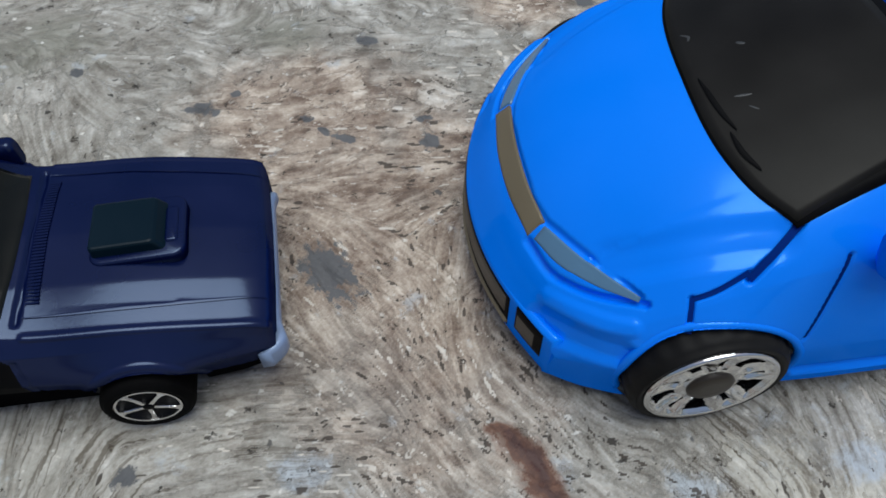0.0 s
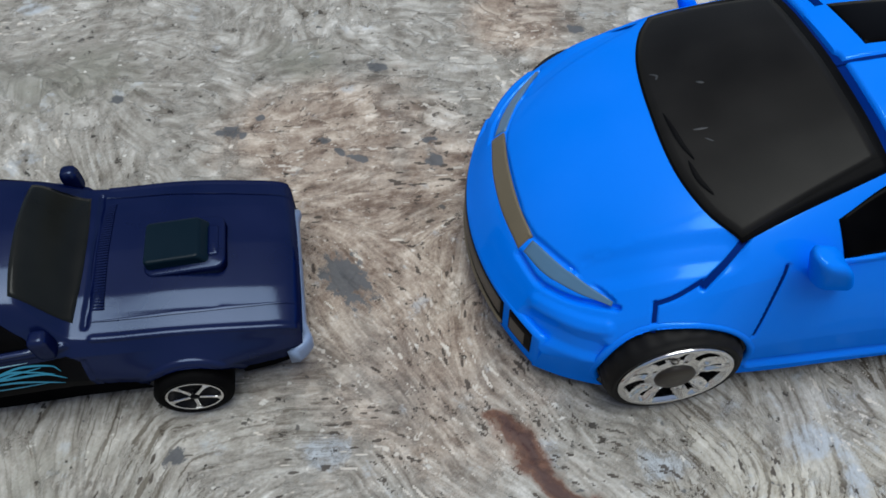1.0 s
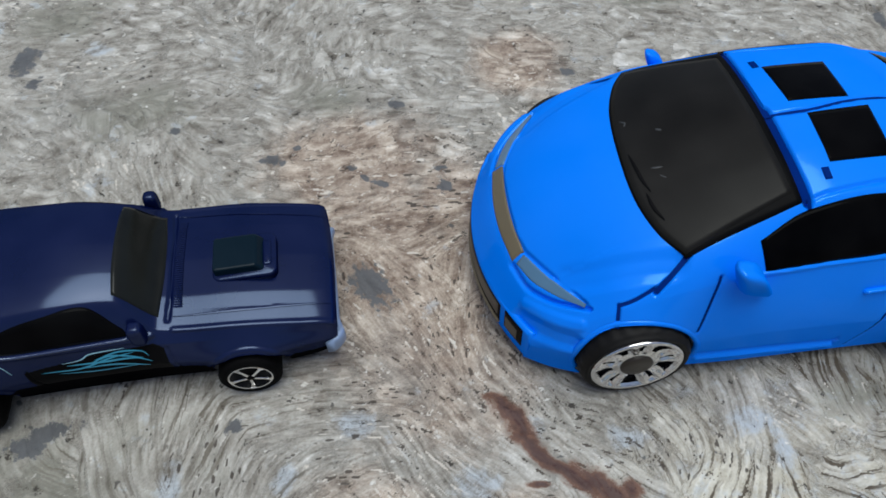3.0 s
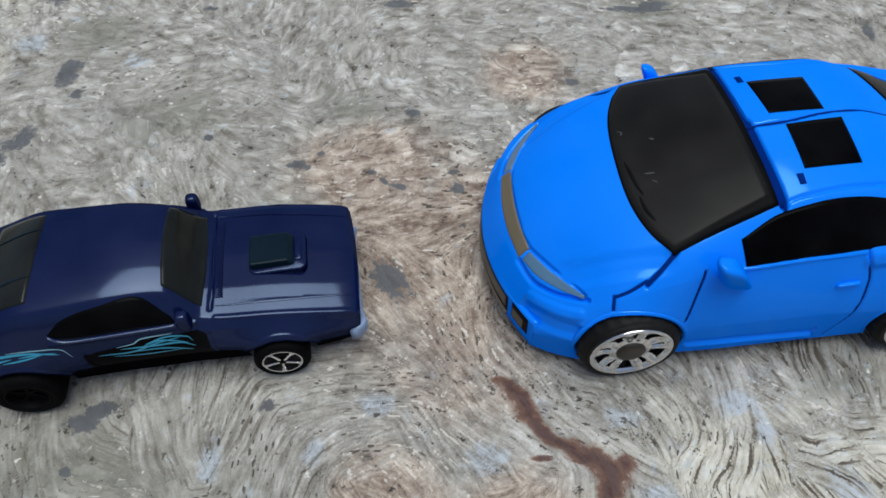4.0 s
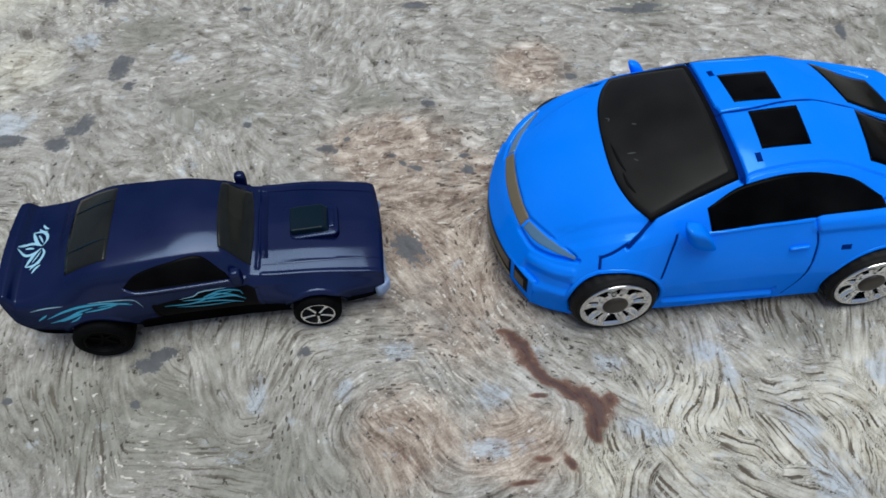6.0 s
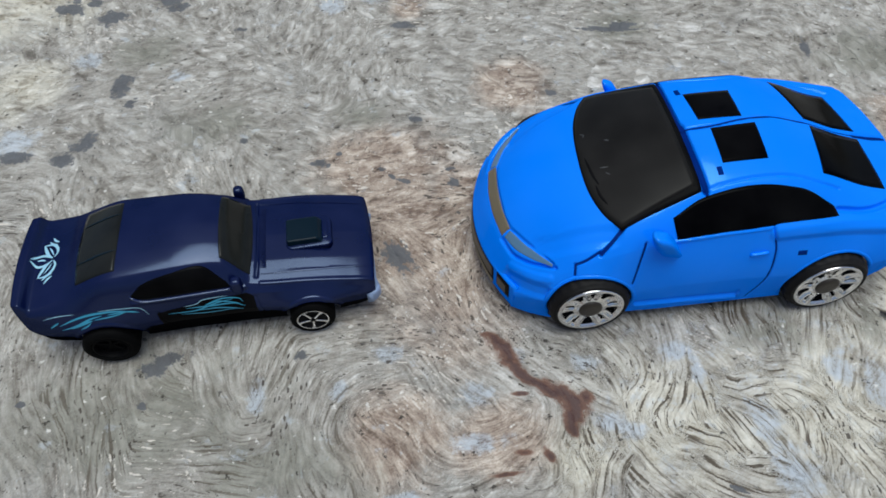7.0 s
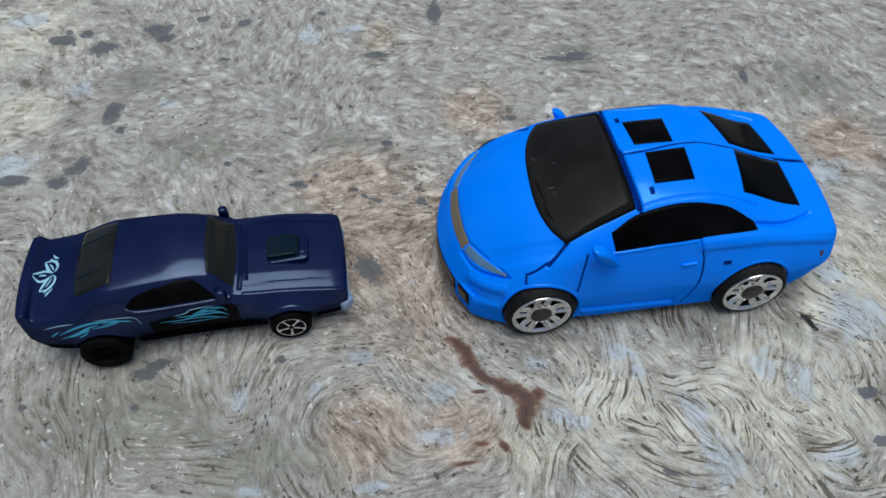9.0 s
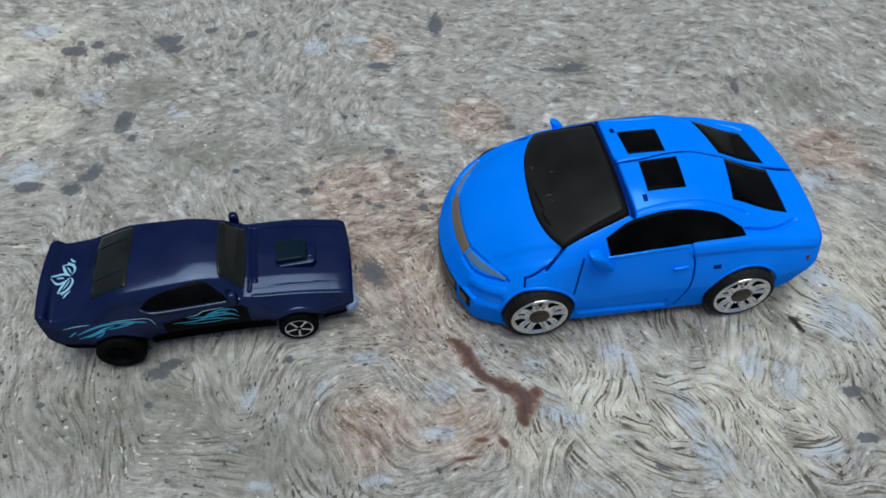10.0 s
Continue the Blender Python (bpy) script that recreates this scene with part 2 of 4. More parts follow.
    def arch_lip(self, x, z, r, thick, lowest, material, parent):
        """Rounded edges of a wheel arch on both flanks."""
        for s in (-1, 1):
            low = math.asin((lowest - z) / r)
            bm = bmesh.new()
            rings = []
            for a in np.linspace(low, math.pi - low, 49):
                d = Vector((math.cos(a), 0, math.sin(a)))
                p, nn = self.cast("side", x + r * d.x, z + r * d.z, s)
                p = p - nn * thick * 0.7
                out = Vector((0, s, 0))
                rings.append([bm.verts.new(p + d * thick * math.cos(b) + out * thick * math.sin(b)) for b in np.linspace(0, 2 * math.pi, 9)[:-1]])
            for u, v in zip(rings, rings[1:]):
                for k in range(8):
                    j = (k + 1) % 8
                    bm.faces.new((u[k], v[k], v[j], u[j]))
            bm.faces.new(rings[0])
            bm.faces.new(rings[-1][::-1])
            part("arch_lip", bm, material, parent)

    def strip(self, name, axis, edge_a, edge_b, material, parent, lift=0.012, n=24, m=10, side=-1, label="", sink=0.03):
        """A panel laid on the surface between two edge curves, with its own thickness."""
        A, B = spline(edge_a, n), spline(edge_b, n)
        bm = bmesh.new()
        top = [[None] * (m + 1) for _ in range(n)]
        low = {}
        for i in range(n):
            for j in range(m + 1):
                q = A[i] + (B[i] - A[i]) * j / m
                p, nn = self.cast(axis, q, None, side) if axis == "near" else self.cast(axis, q[0], q[1], side)
                rim = i in (0, n - 1) or j in (0, m)
                top[i][j] = bm.verts.new(p + nn * (lift * (0.6 if rim else 1)))
                if rim:
                    low[i, j] = bm.verts.new(p - nn * sink)
        for i in range(n - 1):
            for j in range(m):
                bm.faces.new((top[i][j], top[i + 1][j], top[i + 1][j + 1], top[i][j + 1]))
        rim = [(i, 0) for i in range(n)] + [(n - 1, j) for j in range(1, m + 1)] + [(i, m) for i in range(n - 2, -1, -1)] + [(0, j) for j in range(m - 1, 0, -1)]
        for a, b in zip(rim, rim[1:] + rim[:1]):
            bm.faces.new((top[a[0]][a[1]], top[b[0]][b[1]], low[b], low[a]))
        return part(name, bm, material, parent, label)

    def stroke(self, name, axis, lines, material, parent, lift=0.006, side=-1, label="", n=24):
        """Printed or raised strokes on the surface, each a part: points and a width that tapers to both ends."""
        for pts, width in lines:
            bm = bmesh.new()
            c = spline(pts, n)
            t = np.gradient(c, axis=0)
            t /= np.maximum(np.hypot(*t.T), 1e-9)[:, None]
            rows = []
            for i in range(n):
                w = width / 2 * (0.12 + 0.88 * math.sin(math.pi * (i + 0.2) / (n - 0.6)) ** 0.7)
                rows.append([])
                for s in (-1, 0, 1):
                    q = c[i] + s * w * np.array((-t[i][1], t[i][0]))
                    p, nn = self.cast(axis, q[0], q[1], side)
                    rows[-1].append(bm.verts.new(p + nn * (lift * (1.0 if s == 0 else 0.75))))
            for r, u in zip(rows, rows[1:]):
                for k in (0, 1):
                    bm.faces.new((r[k], u[k], u[k + 1], r[k + 1]))
            part(name, bm, material, parent, label)


def lathe(profile, n=48, bm=None, at=(0, 0, 0), tread=0.0):
    """A turned shape round the y axis from (radius, y) points."""
    bm = bm or bmesh.new()
    rings = []
    for k in range(n):
        a = 2 * math.pi * k / n
        top = max(r for r, y in profile)
        ring = []
        for r, y in profile:
            r -= tread if r > top * 0.985 and (k // 3) % 2 else 0
            ring.append(bm.verts.new((at[0] + r * math.cos(a), at[1] + y, at[2] + r * math.sin(a))))
        rings.append(ring)
    for a, b in zip(rings, rings[1:] + rings[:1]):
        for i in range(len(profile) - 1):
            bm.faces.new((a[i], b[i], b[i + 1], a[i + 1]))
    return bm


def bar(bm, outline, y0, y1, edge=0.0):
    """A plate with an outline in x, z from y0 (back) to y1 (front, towards minus y), front edge slightly chamfered."""
    c = np.mean(outline, 0)
    back = [bm.verts.new((x, y0, z)) for x, z in outline]
    mid = [bm.verts.new((x, y1 + edge, z)) for x, z in outline]
    front = []
    for x, z in outline:
        d = np.array((x, z)) - c
        k = max(0.0, 1 - edge / max(np.hypot(*d), 1e-6))
        front.append(bm.verts.new((c[0] + d[0] * k, y1, c[1] + d[1] * k)))
    m = len(outline)
    for i in range(m):
        j = (i + 1) % m
        bm.faces.new((back[i], back[j], mid[j], mid[i]))
        bm.faces.new((mid[i], mid[j], front[j], front[i]))
    bm.faces.new(front)


def box(bm, x0, x1, y0, y1, z0, z1, bevel=0.03):
    m = Matrix.Translation(((x0 + x1) / 2, (y0 + y1) / 2, (z0 + z1) / 2)) @ Matrix.Diagonal((x1 - x0, y1 - y0, z1 - z0, 1))
    made = bmesh.ops.create_cube(bm, size=1, matrix=m)
    if bevel:
        edges = {e for v in made["verts"] for e in v.link_edges}
        bmesh.ops.bevel(bm, geom=list(edges), offset=bevel, segments=3, profile=0.6, affect='EDGES')


def slab(bm, x0, x1, y0, y1, z0, z1, r, edge=0.03):
    """A block with corners rounded in plan and a soft upper edge."""
    rows = []
    for z, d in ((z0, 0), (z1 - edge, 0), (z1 - edge * 0.3, edge * 0.3), (z1, edge)):
        q = max(r - d, 0.004)
        ring = []
        for cx, cy, a0 in ((x1 - r, y1 - r, 0), (x0 + r, y1 - r, 90), (x0 + r, y0 + r, 180), (x1 - r, y0 + r, 270)):
            ring += [bm.verts.new((cx + q * math.cos(radians(a0 + 15 * k)), cy + q * math.sin(radians(a0 + 15 * k)), z)) for k in range(7)]
        rows.append(ring)
    for a, c in zip(rows, rows[1:]):
        for k in range(len(a)):
            j = (k + 1) % len(a)
            bm.faces.new((a[k], a[j], c[j], c[k]))
    bm.faces.new(rows[0][::-1])
    bm.faces.new(rows[-1])


def blob(bm, at, size, power=2.6, squash=None, n=20):
    """A rounded block; squash(p) may bend it."""
    made = bmesh.ops.create_uvsphere(bm, u_segments=n, v_segments=n // 2 + 4, radius=1)
    for v in made["verts"]:
        k = sum(abs(c) ** power for c in v.co) ** (-1 / power)
        v.co = Vector(c * k * s for c, s in zip(v.co, size))
        if squash:
            v.co = squash(v.co)
        v.co += Vector(at)


# ---- ground ----
# brush strokes left in the cement: x, y, direction in degrees
LEFT_STROKES = [(-8.4, -2.2, 109), (-7.5, -3.7, 121), (-5.7, -3.8, 103), (-6, -5.1, 97), (-7.4, -2.4, 107), (-4.6, -3.6, 1), (-4.3, -4.2, 0), (-4.2, -4.8, 178), (-4.6, -5.2, 2),
                (-3.2, -5.1, 2), (-3.8, -2.7, 113), (-3.3, -3.6, 133), (-2.9, -4, 23), (-2.5, -3.5, 87), (-2, -4.5, 88), (-2.8, -2.6, 95), (-1.9, -3.3, 84), (-1.5, -3.6, 76),
                (-1.1, -2.9, 43), (-1.9, -4.1, 133), (-1.3, -4.7, 138), (-0.9, -4.9, 125), (0.4, -4, 126), (1.4, -5.2, 8), (-0.2, -2.2, 165), (-0.1, -4, 145)]
RIGHT_STROKES = [(4.3, -2.3, 151), (5.1, -3.4, 92), (5.7, -3.5, 105), (6.8, -3.3, 128), (6.7, -4, 87), (8, -2.9, 161), (8.1, -2.4, 69), (9.1, -2.5, 92), (9.5, -3.2, 88),
                 (8.2, -4.2, 101), (8.8, -4, 157), (7.5, -3.7, 104), (8.4, -5.4, 100), (4.4, -4.9, 105), (3.4, -4.9, 84), (5.8, -4.3, 160), (5.8, -5.1, 145), (6.4, -5.3, 133),
                 (2.4, -4.9, 18), (2.3, -5.5, 19), (9.5, -4.8, 154), (9.7, -5.4, 146), (10.4, -5.5, 8), (9.7, -4.2, 136), (10.1, -4.3, 74), (10.7, -1.8, 148), (11.9, -2.3, 118),
                 (10.1, -3.1, 87)]
MIDDLE_STROKES = [(0.7, 0.1, 122), (1.1, -0.6, 119), (0.1, -1.2, 125), (1.6, -1.1, 110), (-0.1, 0.2, 126), (-1.3, -2, 18), (-0.2, -2.6, 4), (-0.9, -2.6, 19), (0.8, -2.5, 133),
                  (1.4, 0.1, 69), (0.6, 1.4, 20), (-0.3, -1.8, 13), (0.4, 2.2, 4)]
FAR_STROKES = [(-10.2, 8.8, 118), (-3.7, 9.2, 85), (-3.3, 11.2, 91), (-1.9, 7.6, 86), (-1, 6.9, 98), (-12.1, 12.1, 168), (-5.6, 7.1, 170), (-5.5, 6.3, 8), (-10, 3.2, 8),
               (-8.6, 2.9, 114), (-7.3, 3.4, 165), (-4.5, 3.2, 112), (-5.9, 4.1, 109), (-11, 6.5, 12), (-8.2, 7.9, 170), (-4.2, 7.5, 160), (0.2, 8.6, 5), (0.1, 11.3, 158),
               (-5.6, 11.9, 109), (-2.8, 4.2, 172), (-1.1, 4.5, 35), (0.8, 5.5, 168), (8.3, 7.8, 166), (12.5, 7.3, 102), (9.1, 9.7, 1), (12.9, 4.4, 146), (5, 9, 170),
               (3, 8, 175)]
# stains and coats: x, y, half length, half width, degrees
DARK_SPOTS = [(-0.12, 0.35, 0.62, 0.32, -55), (0.25, 5.04, 0.19, 0.17, -3), (-2.25, 3.42, 0.24, 0.16, -3), (-1.79, 3.74, 0.10, 0.09, 0), (1.25, 2.63, 0.15, 0.19, 0),
              (4.05, 5.95, 0.2, 0.15, 0), (-4.99, -2.32, 0.42, 0.17, 16), (-5.28, -2.53, 0.36, 0.17, 0), (-2.1, -2.3, 0.15, 0.12, 0), (-5.28, -3.38, 0.09, 0.09, 0),
              (-7.82, -3.3, 0.13, 0.08, 0), (11.21, -3.64, 0.28, 0.14, 0), (6.39, -5.31, 0.2, 0.08, -18), (11.11, -4.79, 0.24, 0.11, 0), (-4.4, 4.35, 0.14, 0.1, 0), (-0.62, 3.12, 0.14, 0.07, -30), (-0.35, 2.88, 0.12, 0.06, -50), (0.02, 2.70, 0.16, 0.09, -20), (1.18, 3.1, 0.12, 0.08, 0)]
FAR_SPOTS = [(-11.28, 10.8, 0.53, 0.46, -3), (-10.48, 11.16, 0.25, 0.29, 34), (-9.65, 10.31, 0.52, 0.41, -3), (-8.07, 11.23, 0.53, 0.46, -3), (-7.67, 10.76, 0.37, 0.28, -3),
             (-6.46, 11.83, 0.23, 0.18, -3), (-4.98, 11.53, 0.29, 0.25, 32), (-0.22, 9.35, 0.43, 0.22, -3), (-8.45, 6.86, 0.33, 0.51, -3), (-7.97, 6.03, 0.18, 0.22, -3),
             (-8.84, 4.45, 0.42, 0.3, 60), (-9.25, 3.88, 0.31, 0.3, 45), (-10.6, 3.95, 0.44, 0.22, -3), (-5.35, 9.42, 0.23, 0.1, -3), (1.76, 11.76, 0.29, 0.7, -3),
             (6.18, 8.82, 0.8, 0.16, -3), (6.49, 8.96, 0.38, 0.26, -3), (11.65, 7.6, 0.15, 0.48, -3), (-2.26, 11.93, 0.17, 0.14, -3)]
# rust smear: x, y, half width; and small rust marks
RUST_SMEAR = [(1.80, -1.88, 0.12), (2.0, -2.06, 0.24), (2.2, -2.32, 0.21), (2.44, -2.65, 0.15), (2.67, -2.88, 0.13), (2.98, -3.14, 0.20), (3.30, -3.34, 0.24), (3.58, -3.56, 0.36), (3.56, -3.85, 0.30), (3.55, -4.15, 0.14)]
RUST_SPOTS = [(3.82, -3.40, 0.20, 0.2, 0), (2.49, -3.29, 0.2, 0.06, 0), (2.1, -4.95, 0.4, 0.06, 8), (2.48, -4.52, 0.2, 0.08, 0), (2.97, -4.61, 0.27, 0.1, -55)]
BROWN = [(0.4, 0.5, 2.4, 4.0, 20), (-0.6, 3.4, 2.4, 1.8, 0), (1.49, 2.15, 1.4, 1.6, 0), (2.12, -4.25, 1.5, 1.0, 0), (-0.01, -4.16, 1.4, 1.3, 0), (2.99, 6.38, 1.4, 1.5, 0), (-0.16, 10.5, 0.8, 1.0, 0), (13.7, 4.5, 1.5, 1.5, 0)]
CREAM = [(5.7, -3.84, 2.4, 2.0, 0), (8.6, -3.94, 4.0, 2.6, 0), (12.0, -0.6, 3.5, 3.0, 0), (3.6, -4.6, 1.0, 1.2, 0), (-12.6, 11.0, 2.8, 3.0, 0), (-11.5, 6.8, 1.6, 1.8, 0)]
BLUISH = [(4.41, -4.0, 0.6, 0.27, -19), (7.56, -4.98, 0.52, 0.75, 0), (7.22, -3.9, 0.38, 0.6, 0), (9.72, -3.29, 0.48, 0.62, 0), (11.69, -1.59, 0.9, 0.9, 0), (11.47, -0.27, 0.5, 0.6, 0), (-0.21, -2.28, 0.4, 0.24, 0),
          (-2.91, -3.22, 0.22, 0.42, 0), (1.58, -3.25, 0.4, 0.28, 0), (1.5, -4.29, 0.4, 0.28, 0), (-2.35, -5.41, 0.32, 0.18, 0), (-1.22, -3.14, 0.2, 0.28, 0), (0.16, -5.38, 0.5, 0.15, 0), (5.85, -2.38, 0.36, 0.3, 0), (9.08, -2.82, 0.35, 0.5, 0),
          (6.16, -2.85, 0.18, 0.5, 0), (3.94, -2.61, 0.3, 0.22, 0), (10.09, -5.07, 0.6, 0.35, 0)]
FAR_BLUISH = [(-12.92, 12.11, 0.9, 0.6, 0), (-9.79, 8.06, 0.5, 0.45, 0), (-2.56, 10.63, 0.5, 0.7, 0), (-6.81, 7.18, 0.4, 0.22, 0), (-10.81, 4.55, 0.7, 0.6, 0), (-1.17, 10.88, 0.5, 0.4, 0), (5.51, 5.84, 0.45, 0.26, 0), (12.5, 3.0, 1.2, 0.5, 30)]
# worn olive-grey patches; the first two also paint in the onlooker's shade
WORN_AND_SHADED = [(-5.4, -3.7, 3.6, 1.7, 0), (-2.4, -4.8, 2.2, 1.1, 0), (7.81, -2.0, 1.1, 0.55, 0), (10.08, -1.6, 0.36, 0.7, 0), (11.48, -4.07, 0.35, 0.9, 0), (-5.49, 5.01, 1.9, 1.0, 0), (13.64, 7.2, 2.0, 1.5, 0), (-1.23, 5.29, 1.0, 0.75, 0), (-8.01, 8.4, 1.5, 1.2, 0), (6.42, 9.12, 1.2, 1.2, 0)]


def ground():
    def axis(spans):
        """Grid lines, finer where the camera comes near, that widen out to the horizon."""
        a = np.concatenate([np.arange(lo, hi, d) for lo, hi, d in spans])
        far, d, x = [], spans[-1][2], 0
        while x < 4000:
            d *= 1.6
            x += d
            far.append(x)
        return np.array([a[0] - f for f in far[::-1]] + list(a) + [a[-1] + f for f in far])
    ax = axis([(-15.4, -9.2, 0.045), (-9.2, 12.6, 0.024), (12.6, 19.0, 0.045)])
    ay = axis([(-6.4, 2.4, 0.024), (2.4, 14.8, 0.034)])
    X, Y = np.meshgrid(ax, ay, indexing="ij")
    nx, ny = X.shape
    px, py = X.ravel(), Y.ravel()

    def soft(scale, seed, shape=(nx, ny)):
        """Smooth random field with waves of about scale centimetres."""
        rng = np.random.RandomState(seed)
        gx, gy = int(36 / scale) + 4, int(27 / scale) + 4
        g = rng.rand(gx, gy)
        u, v = np.clip((X + 15.5) / scale, 0, gx - 2.001), np.clip((Y + 8) / scale, 0, gy - 2.001)
        i, j = u.astype(int), v.astype(int)
        f, h = u - i, v - j
        f, h = f * f * (3 - 2 * f), h * h * (3 - 2 * h)
        return (g[i, j] * (1 - f) + g[i + 1, j] * f) * (1 - h) + (g[i, j + 1] * (1 - f) + g[i + 1, j + 1] * f) * h

    # direction of the strokes
    cs, sn, wt = np.zeros(X.shape), np.zeros(X.shape), np.zeros(X.shape)
    for x, y, turn in LEFT_STROKES + RIGHT_STROKES + MIDDLE_STROKES + FAR_STROKES:
        w = 1 / ((X - x) ** 2 + (Y - y) ** 2 + 0.25) ** 2.2
        cs += w * math.cos(radians(2 * turn))
        sn += w * math.sin(radians(2 * turn))
    calm = np.clip((Y - 0.5) / 3.5 + (soft(2.2, 31) - 0.5) * 1.2, 0, 1)
    right = np.clip((X - 2.4) / 1.6, 0, 1) * np.clip((0.2 - Y) / 1.6, 0, 1)
    left = np.clip((0.6 - X) / 1.6, 0, 1) * np.clip((-0.8 - Y) / 1.2, 0, 1)
    main = 0.5 * np.arctan2(sn, cs) + (soft(3.2, 1) - 0.5) * 0.5 + ((soft(1.6, 2) - 0.5) * 1.2 + (soft(0.9, 5) - 0.5) * 0.9) * right
    ang = main + (soft(1.2, 4) - 0.5) * 0.8 + (soft(0.6, 32) - 0.5) * 1.2 * calm + (soft(0.45, 33) - 0.5) * 0.7
    vx, vy = np.cos(ang), np.sin(ang)

    def dabs(count, seed):
        """Overlapping dabs of a coarse brush: the bristle marks (about -2 to 2) and a tone for each dab."""
        rng = np.random.RandomState(seed)
        marks, tone, across, along_dab, which_dab = (np.zeros(nx * ny) for _ in range(5))
        cell = lambda x, y: (np.interp(x, ax, range(nx)).round().astype(int), np.interp(y, ay, range(ny)).round().astype(int))
        cx, cy = rng.uniform(-15.4, 19.0, count), rng.uniform(-6.4, 14.8, count)
        i, j = cell(cx, cy)
        far, coarse = calm[i, j], right[i, j]
        long = rng.uniform(1.2, 2.8, count) * (1 - 0.45 * far) * (1 + 0.5 * left[i, j])
        wide = rng.uniform(0.45, 1.0, count) * (1 - 0.25 * far)
        off, bend = (rng.normal(0, 0.17, count) + rng.normal(0, 0.25, count) * far) * (1 - 0.55 * left[i, j]), rng.normal(0, 0.14, count) * (1 - 0.5 * left[i, j])
        paths = []
        for sign in (-1, 1):
            x, y = cx.copy(), cy.copy()
            d = np.stack([np.cos(main[i, j] + off), np.sin(main[i, j] + off)]) * sign
            rows = [np.stack([x, y])]
            for k in range(24):
                a, b = cell(x, y)
                u = np.stack([np.cos(main[a, b] + off + sign * bend * k / 8), np.sin(main[a, b] + off + sign * bend * k / 8)])
                u *= np.where((u * d).sum(0) < 0, -1, 1)
                d = 0.5 * d + 0.5 * u
                d /= np.maximum(np.hypot(*d), 1e-6)
                x, y = x + d[0] * long / 48, y + d[1] * long / 48
                rows.append(np.stack([x, y]))
            paths.append(np.array(rows))
        line = np.concatenate([paths[0][:0:-1], paths[1]])
        for n in range(count):
            m = int(long[n] / 0.018)
            at = np.linspace(0, 48, m)
            px_, py_ = np.interp(at, range(49), line[:, 0, n]), np.interp(at, range(49), line[:, 1, n])
            tx, ty = np.gradient(px_), np.gradient(py_)
            ln = np.maximum(np.hypot(tx, ty), 1e-6)
            v = np.arange(-wide[n] / 2, wide[n] / 2, 0.018)
            pitch = 0.055 + 0.04 * coarse[n] * rng.rand() + 0.015 * rng.rand()
            raw = np.convolve(rng.randn(len(v) + 24), np.exp(-(np.arange(-12, 13) * 0.018 / pitch * 2.4) ** 2), 'valid')[:len(v)]
            raw = (raw - raw.mean()) / max(raw.std(), 1e-6)
            push = np.interp(np.arange(m), np.linspace(0, m, 7), rng.uniform(0.35, 1.15, 7))
            sway = np.interp(np.arange(m), np.linspace(0, m, 6), rng.normal(0, 0.02, 6))
            ends = long[n] / 2 * rng.uniform(0.65, 1.0, len(v))
            along = abs(np.linspace(-1, 1, m)) * long[n] / 2
            a = np.clip((wide[n] / 2 - abs(v)) / 0.08, 0, 1)[None, :] * np.clip((ends[None, :] - along[:, None]) / 0.12, 0, 1)
            vv = v[None, :] + sway[:, None]
            gi, gj = cell(px_[:, None] - ty[:, None] / ln[:, None] * vv, py_[:, None] + tx[:, None] / ln[:, None] * vv)
            idx = (gi * ny + gj).ravel()
            a = a.ravel()
            marks[idx] = marks[idx] * (1 - a) + (raw[None, :] * push[:, None]).ravel() * a
            tone[idx] = tone[idx] * (1 - a) + rng.uniform(-1, 1) * a
            on = a > 0.5
            idx = idx[on]
            across[idx] = np.broadcast_to(v[None, :], (m, len(v))).ravel()[on]
            along_dab[idx] = np.broadcast_to(np.linspace(-0.5, 0.5, m)[:, None] * long[n], (m, len(v))).ravel()[on]
            which_dab[idx] = rng.uniform(0, 60)
        return [f.reshape(nx, ny) for f in (marks, tone, across, along_dab, which_dab)]

    def brushed(grain, reach):
        """Random grain smeared along the strokes."""
        total, count = grain.copy(), 1
        for sign in (-1, 1):
            fx, fy = np.arange(nx)[:, None] + np.zeros((1, ny)), np.arange(ny)[None, :] + np.zeros((nx, 1))
            lx, ly = vx * sign, vy * sign
            for _ in range(reach):
                fx, fy = np.clip(fx + lx, 0, nx - 1), np.clip(fy + ly, 0, ny - 1)
                i, j = fx.round().astype(int), fy.round().astype(int)
                nvx, nvy = vx[i, j], vy[i, j]
                flip = np.where(nvx * lx + nvy * ly < 0, -1, 1)
                lx, ly = nvx * flip, nvy * flip
                total += grain[i, j]
                count += 1
        total /= count
        return (total - total.mean()) / total.std()
    rng = np.random.RandomState(5)
    fine = rng.rand(nx, ny)
    wide = sum(np.roll(np.roll(fine, a, 0), b, 1) for a in (-1, 0, 1) for b in (-1, 0, 1)) / 9
    wide = wide + np.roll(wide, 2, 0) + np.roll(wide, 2, 1) + np.roll(wide, (2, 2), (0, 1))
    marks, dab_tone, across, along_dab, which_dab = dabs(4600, 12)
    rough = np.exp(-(((X - 0.8) / 2.4) ** 2 + ((Y - 2.2) / 3.4) ** 2))
    lines = np.clip(soft(1.1, 9) * 2.6 - 0.45, 0.08, 1) * np.clip(right + 0.55 * left + 0.2, 0, 1) * (1 - 0.5 * rough)
    gain = np.clip(1 - 0.8 * calm - 0.35 * rough - 0.25 * left, 0.12, 1)
    streak = 0.22 * marks * gain + (0.40 - 0.30 * calm) * brushed(fine, 3) + 0.35 * brushed(wide, 5) + 0.5 * dab_tone

